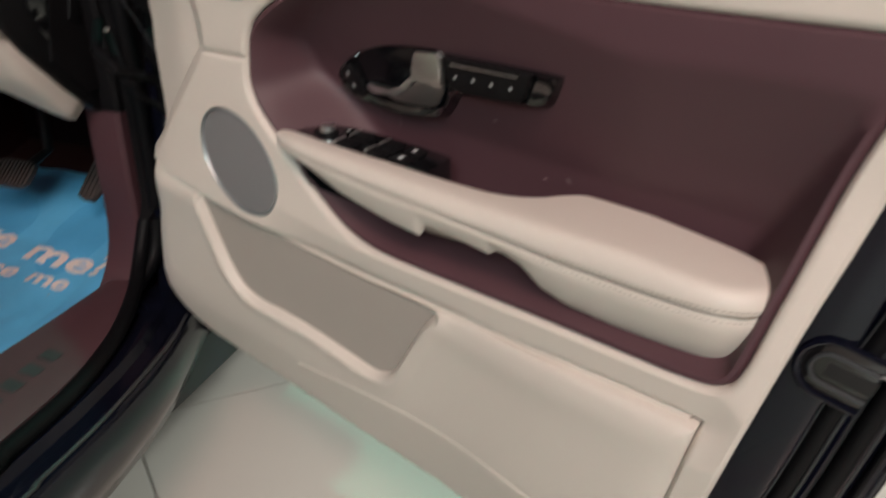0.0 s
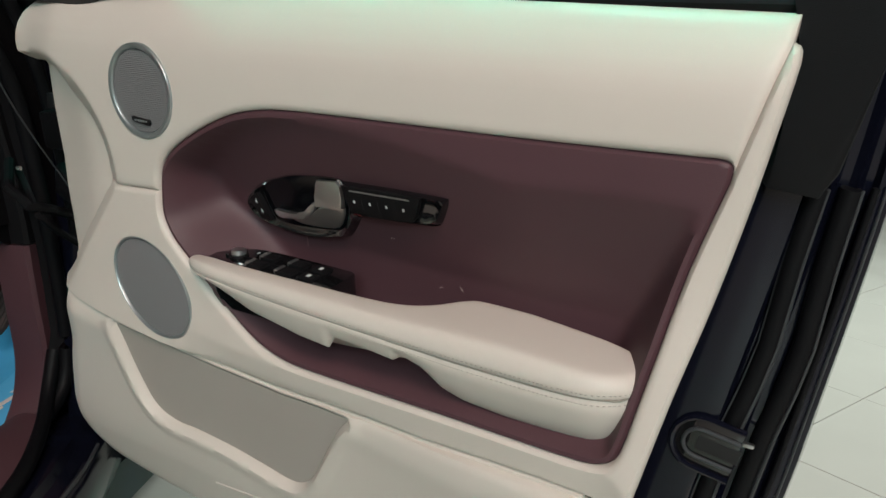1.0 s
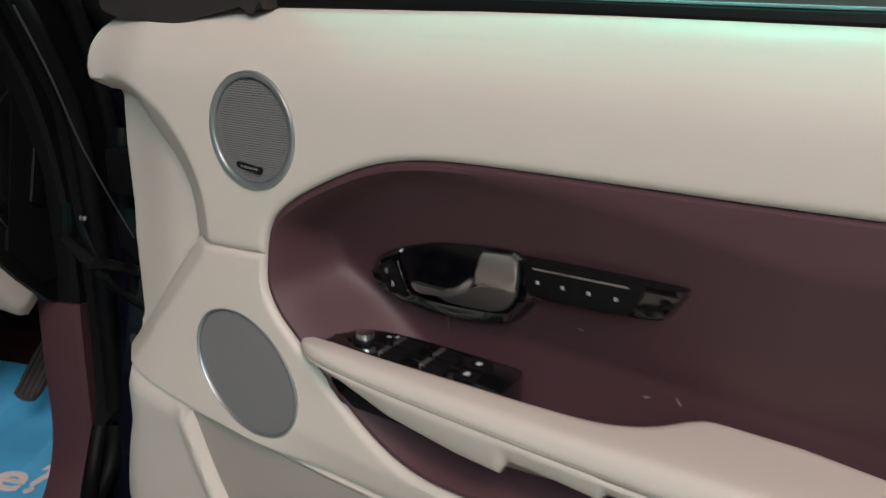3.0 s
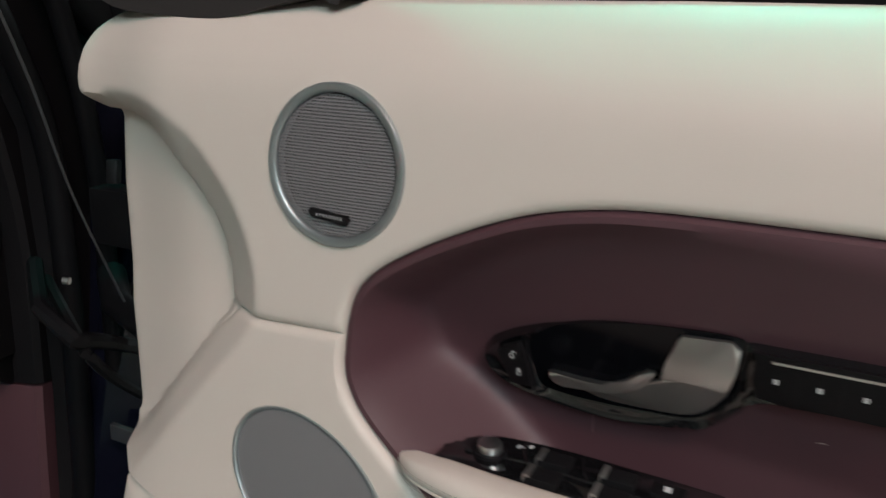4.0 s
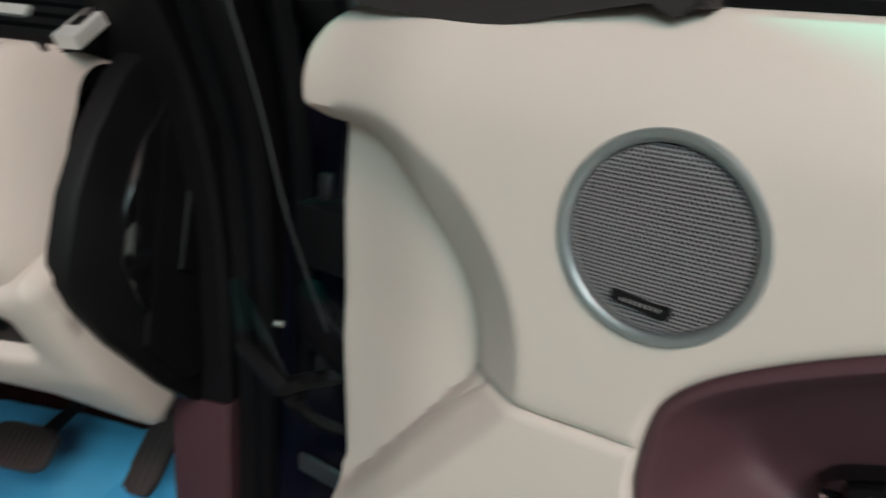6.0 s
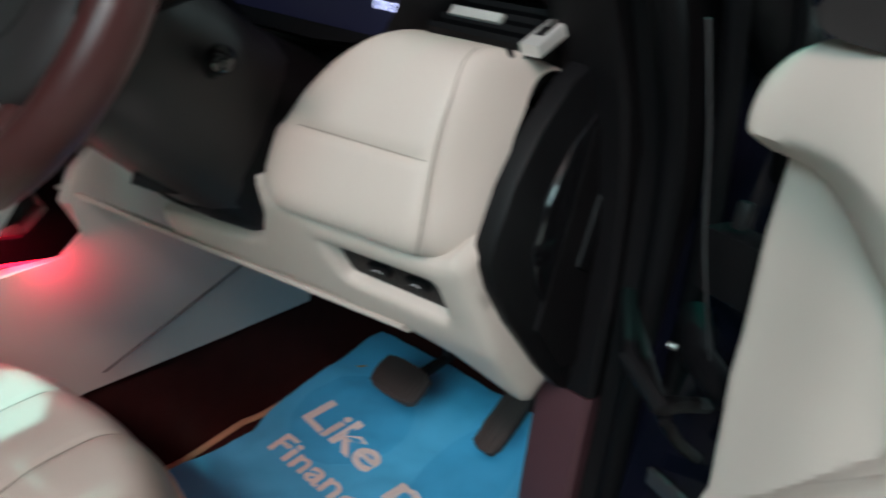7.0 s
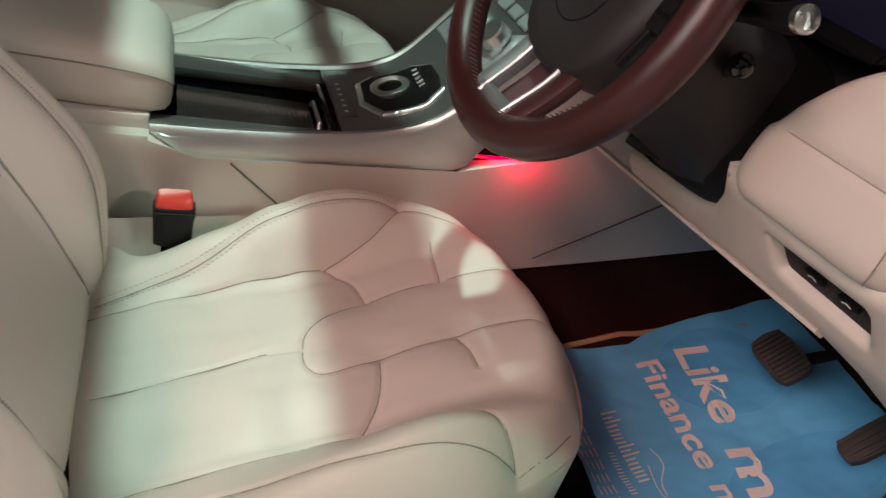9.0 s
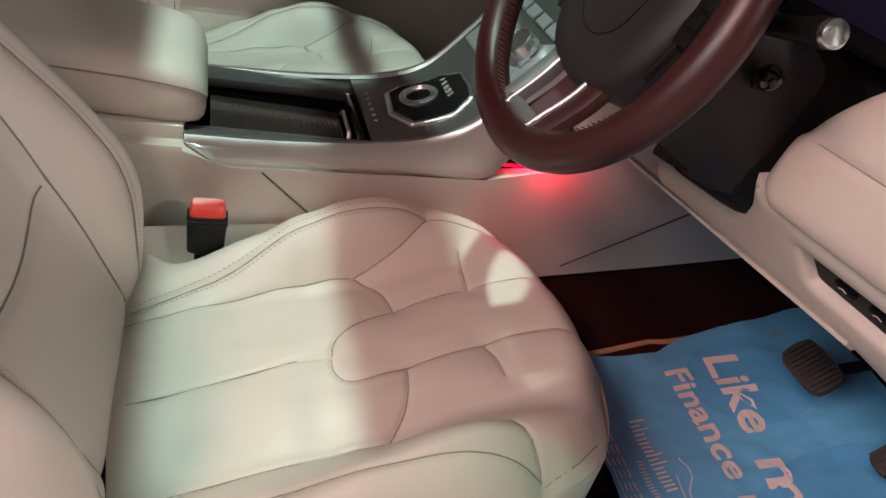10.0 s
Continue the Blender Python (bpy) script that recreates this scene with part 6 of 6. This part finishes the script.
    tube("adjust_knob", [(0.072, -0.004, -0.150), (0.090, 0.004, -0.140), (0.094, 0.006, -0.138), (0.104, 0.010, -0.133), (0.109, 0.012, -0.131), (0.111, 0.0128, -0.1302)], [0.008, 0.008, 0.0115, 0.0125, 0.009, 0.003], PIANO, sh, 16, label="glossy black round adjuster knob")
    tube("adjust_lever", [(0.038, -0.106, -0.194), (0.028, -0.108, -0.176), (0.017, -0.110, -0.158)], [0.006, 0.009, 0.007], BLACK_PLASTIC, sh, 12, label="black release lever", squash=0.6)


steering_wheel()


# ---------------------------------------------------------------- dashboard
def dashboard():
    d = thing("dashboard", None, "cream and black dashboard with a padded knee panel", "dashboard")
    upper = [(0.985, 0.97), (0.975, 1.02), (1.03, 1.095), (1.10, 1.12), (1.5, 1.11), (1.60, 1.02), (1.60, 0.80), (1.05, 0.80)]
    loft("upper_dash", [[(x, a, b) for a, b in upper] for x in (-0.80, -0.3, 0.50)], BLACK_TRIM, d, label="soft black upper dash")
    over = [(1.022, 1.096), (1.010, 1.106), (1.03, 1.122), (1.10, 1.140), (1.5, 1.13), (1.5, 1.10)]
    loft("dash_top", [[(x, a + 0.012 * (x / 0.7) ** 2, b) for a, b in over] for x in np.linspace(-0.78, 0.745, 9)], BURGUNDY, d, label="burgundy leather dash top")
    under = [(1.03, 0.80), (1.10, 0.74), (1.60, 0.74), (1.60, 1.0), (1.05, 1.0)]
    loft("under_dash", [[(x, a, b) for a, b in under] for x in (-0.80, 0.735)], BLACK_TRIM, d, label="black underside of the dash")
    # padded knee panel in cream leather
    sway = lambda x: 0.20 * (x - 0.53)
    rows = spline(((0.874, 0.880, 0.506, 0.700), (0.878, 0.866, 0.503, 0.706), (0.90, 0.857, 0.494, 0.712), (0.945, 0.862, 0.497, 0.708), (0.957, 0.864, 0.505, 0.707), (0.985, 0.868, 0.520, 0.706), (1.015, 0.877, 0.540, 0.705), (1.036, 0.888, 0.560, 0.701), (1.048, 0.903, 0.575, 0.699), (1.053, 0.925, 0.585, 0.698), (1.050, 0.955, 0.59, 0.697), (1.04, 0.99, 0.59, 0.696)), 4)
    rings = []
    for z, y, x0, x1 in rows:
        xs = np.linspace(0, 1, 31)
        ring = []
        for q in xs:
            bow = 0.055 * max(0, (0.16 - q) / 0.16) ** 2 + 0.062 * max(0, (q - 0.80) / 0.20) ** 2.2
            groove = 0.0035 * math.exp(-((z - 0.957) / 0.004) ** 2) * max(0.0, 1 - ((q - 0.5) / 0.36) ** 8)
            ring.append((x0 + (x1 - x0) * q, y + bow + groove + sway(x0 + (x1 - x0) * q), z - 0.012 * max(0, (q - 0.86) / 0.14) ** 2 * min(1.0, max(0.0, (z - 0.98) / 0.045))))
        rings.append(ring)
    loft("knee_panel", rings, CREAM, d, closed=False, caps=False, label="padded cream leather knee panel with a cross seam")
    tube("knee_seam", [(x, y - 0.0004 + sway(x), 0.957) for x, y in ((0.540, 0.8675), (0.58, 0.8675), (0.64, 0.8675), (0.672, 0.8675))], 0.0008, SEAM, d, 6)
    tube("knee_seam_side", [(x, y + sway(x), z) for z, y, x0, x1 in rows[4:34] for x in (x1 - 0.026,)], 0.0008, SEAM, d, 6)
    # lower panel with its slot
    out = [(0.30, 0.030), (0.30, 0.072), (0.440, 0.094), (0.470, 0.112), (0.490, 0.150), (0.503, 0.196), (0.509, 0.192), (0.516, 0.177), (0.588, 0.172), (0.690, 0.167), (0.706, 0.176), (0.716, 0.165), (0.719, 0.10), (0.722, 0.02), (0.722, -0.060), (0.712, -0.088), (0.690, -0.060), (0.655, 0.0), (0.62, 0.022), (0.55, 0.030)]
    slot = [(0.558, 0.136), (0.676, 0.136), (0.680, 0.131), (0.681, 0.083), (0.676, 0.079), (0.570, 0.086), (0.566, 0.090)]

    def to(a, b, h):
        """The lower panel's own space: along the dash, up the panel, and out of it; it leans in below and follows the dash's sweep."""
        q = 0.186 - b
        y, z = (0.865 + 0.6 * q, 0.886 - 0.8 * q) if q < 0.14 else (0.949 + 0.75 * (q - 0.14), 0.774 - 0.66 * (q - 0.14))
        return (a, y - 0.8 * h + sway(a), z - 0.6 * h)

    line = np.array(out)
    ob = sheet("lower_panel", line, lambda p: -0.010 * np.clip(1 - distance(p, line) / 0.012, 0, 1) ** 2 - 0.006 * np.clip(1 - distance(p, np.array(slot)) / 0.008, 0, 1) ** 2, CREAM_PLASTIC, d, step=0.010, edge=0.006, back=0.03, holes=[np.array(slot)], label="cream plastic lower panel with a slot")
    for v in ob.data.vertices:
        v.co = Vector(to(*v.co))
    sb = plate("slot_panel", [(0.546, 0.146), (0.690, 0.146), (0.693, 0.070), (0.556, 0.076)], -0.020, -0.015, BLACK_PLASTIC, d, 0, "black switch panel in the slot", to=to)
    for a in (0.606, 0.648):
        loft("slot_switch", [[to(a + x, 0.108 + y, h) for x, y in rounded(0, 0, 0.012 * q, 0.007 * q, 4, 16)] for q, h in ((1, -0.015), (1, -0.010), (0.8, -0.009))], BLACK_TRIM, sb)
        tube("switch_symbol", [to(a - 0.005, 0.108, -0.0085), to(a, 0.111, -0.0085), to(a + 0.005, 0.108, -0.0085)], 0.0007, PALE_PRINT, sb, 5)
    strip = [[to(x, b, h) for b, h in ((0.026, 0.002), (0.040, 0.005), (0.044, 0.002), (0.040, -0.004), (0.026, -0.008))] for x in (0.10, 0.30, 0.50, 0.62)]
    loft("lower_lip", strip, CREAM_PLASTIC, d, label="cream rolled lower lip")
    # black end cap at the door side
    outl = [(1.10, 1.075), (1.04, 1.065), (1.000, 1.036), (0.965, 0.990), (0.944, 0.945), (0.934, 0.900), (0.934, 0.878), (0.948, 0.855), (0.985, 0.815), (1.060, 0.750), (1.115, 0.710), (1.135, 0.70), (1.26, 0.70), (1.26, 1.075)]
    extrude_x("end_cap", outl, 0.710, 0.730, BLACK_PLASTIC, d, 0.007, "black dash end cap")
    inn = [(1.10, 1.03), (1.06, 1.02), (1.022, 0.985), (0.998, 0.93), (0.992, 0.885), (1.015, 0.845), (1.09, 0.772), (1.16, 0.75), (1.22, 0.79), (1.22, 1.03)]
    extrude_x("fuse_cover", inn, 0.726, 0.7345, PIANO, d, 0.004, "gloss black fuse cover")
    extrude_x("fuse_rib", [(1.075, 0.86), (1.10, 0.85), (1.115, 0.98), (1.095, 0.985)], 0.732, 0.739, BLACK_PLASTIC, d, 0.003)
    # side vent above the knee panel
    v0, v1 = (0.957, 1.048), (1.012, 1.088)
    vent = [(0.545, *v0), (0.690, *v0), (0.690, *v1), (0.575, *v1)]
    vl = math.hypot(v1[0] - v0[0], v1[1] - v0[1])
    at = lambda a, q, h: (a, v0[0] + (v1[0] - v0[0]) * q - 0.59 * h, v0[1] + (v1[1] - v0[1]) * q + 0.81 * h)
    loft("vent_box", [[at(0.540, -0.05, h), at(0.692, -0.05, h), at(0.692, 1.06, h), at(0.560, 1.06, h)] for h in (-0.05, -0.012)], DARK, d, label="near-black block standing for the shade in the vent")
    for k in range(5):
        q = 0.02 + 0.22 * k
        loft("vent_slat", [[at(x, q + a, h) for a, h in ((0, 0.0), (0.045, 0.004), (0.075, 0.002), (0.065, -0.012), (0.01, -0.014))] for x in (0.548 + 0.012 * k, 0.62, 0.690)], BLACK_PLASTIC, d, label="black vent slat")
    loft("vent_tab", [[at(x, q, h) for q, h in ((0.47, 0.006), (0.60, 0.009), (0.64, 0.005), (0.50, 0.0))] for x in (0.600, 0.604, 0.652, 0.656)], VENT_SILVER, d, label="satin silver vent tab")
    fr = [(0.690, 0.22), (0.709, 0.22), (0.715, 1.20), (0.698, 1.20)]
    vf = plate("vent_surround", fr, -0.008, 0.004, VENT_SILVER, d, 0.002, "satin silver vent surround", to=at)
    plate("vent_wheel_slot", [(0.6965, 0.42), (0.705, 0.42), (0.708, 1.00), (0.7005, 1.00)], 0.003, 0.0048, BLACK_PLASTIC, vf, 0, to=at)
    plate("vent_wheel", [(0.699, 0.60), (0.7035, 0.60), (0.7055, 0.80), (0.7015, 0.80)], 0.0045, 0.007, SATIN, vf, 0.0005, to=at)
    # instrument binnacle
    loft("binnacle", [[(x, y, z) for x, z in rounded(0.42, 1.10, hx, hz, 4, 24)] for y, hx, hz in ((0.93, 0.165, 0.075), (0.95, 0.17, 0.08), (1.05, 0.17, 0.08))], BLACK_TRIM, d, caps=False, label="black instrument hood")
    box("display", (0.27, 0.985, 1.035), (0.57, 0.992, 1.165), SCREEN, d, 0.004, "dim instrument display")
    text_mesh("display_date", "17/01/2022", 0.012, glowing("display_digits", (0.55, 0.6, 0.9), 1.5), d, lambda a, b, h: (0.50 + a * 0.9, 0.9835 - h, 1.062 + b), 0.0002)
    # inner black panel between knee panel and column
    loft("column_surround", [[(x, y, z) for z, y in ((0.85, 0.93), (0.95, 0.945), (1.03, 0.985))] for x in (0.20, 0.35, 0.52)], BLACK_TRIM, d, closed=False, caps=False, label="black column surround")
    return d


dashboard()


# ---------------------------------------------------------------- far door
def far_door():
    f = thing("passenger_door", None, "closed passenger door with cream trim and a dark round speaker", "car door")
    pts = np.array([(-0.4, 0.40), (1.15, 0.40), (1.20, 0.95), (-0.4, 1.02)])
    ob = sheet("door_trim", pts, lambda p: 0.02 * smooth01((0.62 - p[:, 1]) / 0.06) - 0.012 * np.exp(-((p[:, 1] - 0.70) / 0.05) ** 2), CREAM, f, step=0.03, edge=0.03, rings=(), label="cream door trim")
    ob.matrix_local = Matrix(((0, 0, 1, -0.76), (1, 0, 0, 0), (0, 1, 0, 0), (0, 0, 0, 1)))
    inset = spline([(-0.3, 0.66), (0.3, 0.655), (0.60, 0.67), (0.70, 0.72), (0.74, 0.78), (0.60, 0.80), (0.2, 0.79), (-0.3, 0.80)], 5, True)
    extrude_x("inset", inset, -0.775, -0.752, BURGUNDY, f, 0.006, "burgundy leather inset")
    loft("armrest", [[(x, y, z) for x, z in rounded(-0.735, 0.665, hx, 0.030, 3, 18)] for y, hx in ((-0.2, 0.03), (0.2, 0.034), (0.55, 0.030), (0.66, 0.018))], BURGUNDY, f, label="burgundy armrest")
    ang = np.linspace(0, 2 * math.pi, 40, endpoint=False)
    loft("speaker", [[(-0.757 + h, 0.862 + r * math.cos(a), 0.775 + r * math.sin(a)) for a in ang] for r, h in ((0.068, 0.0), (0.066, 0.006), (0.06, 0.007), (0.001, 0.006))], GRILLE, f, caps=False, label="dark round speaker grille")
    box("pane", (-0.785, -0.4, 1.0), (-0.780, 0.95, 1.45), WINDOW, f, 0, "green tinted glass").visible_shadow = False
    box("door_skin", (-0.95, -0.5, 0.35), (-0.80, 1.2, 1.0), PAINT, f, 0.03, "dark painted outer skin")


far_door()
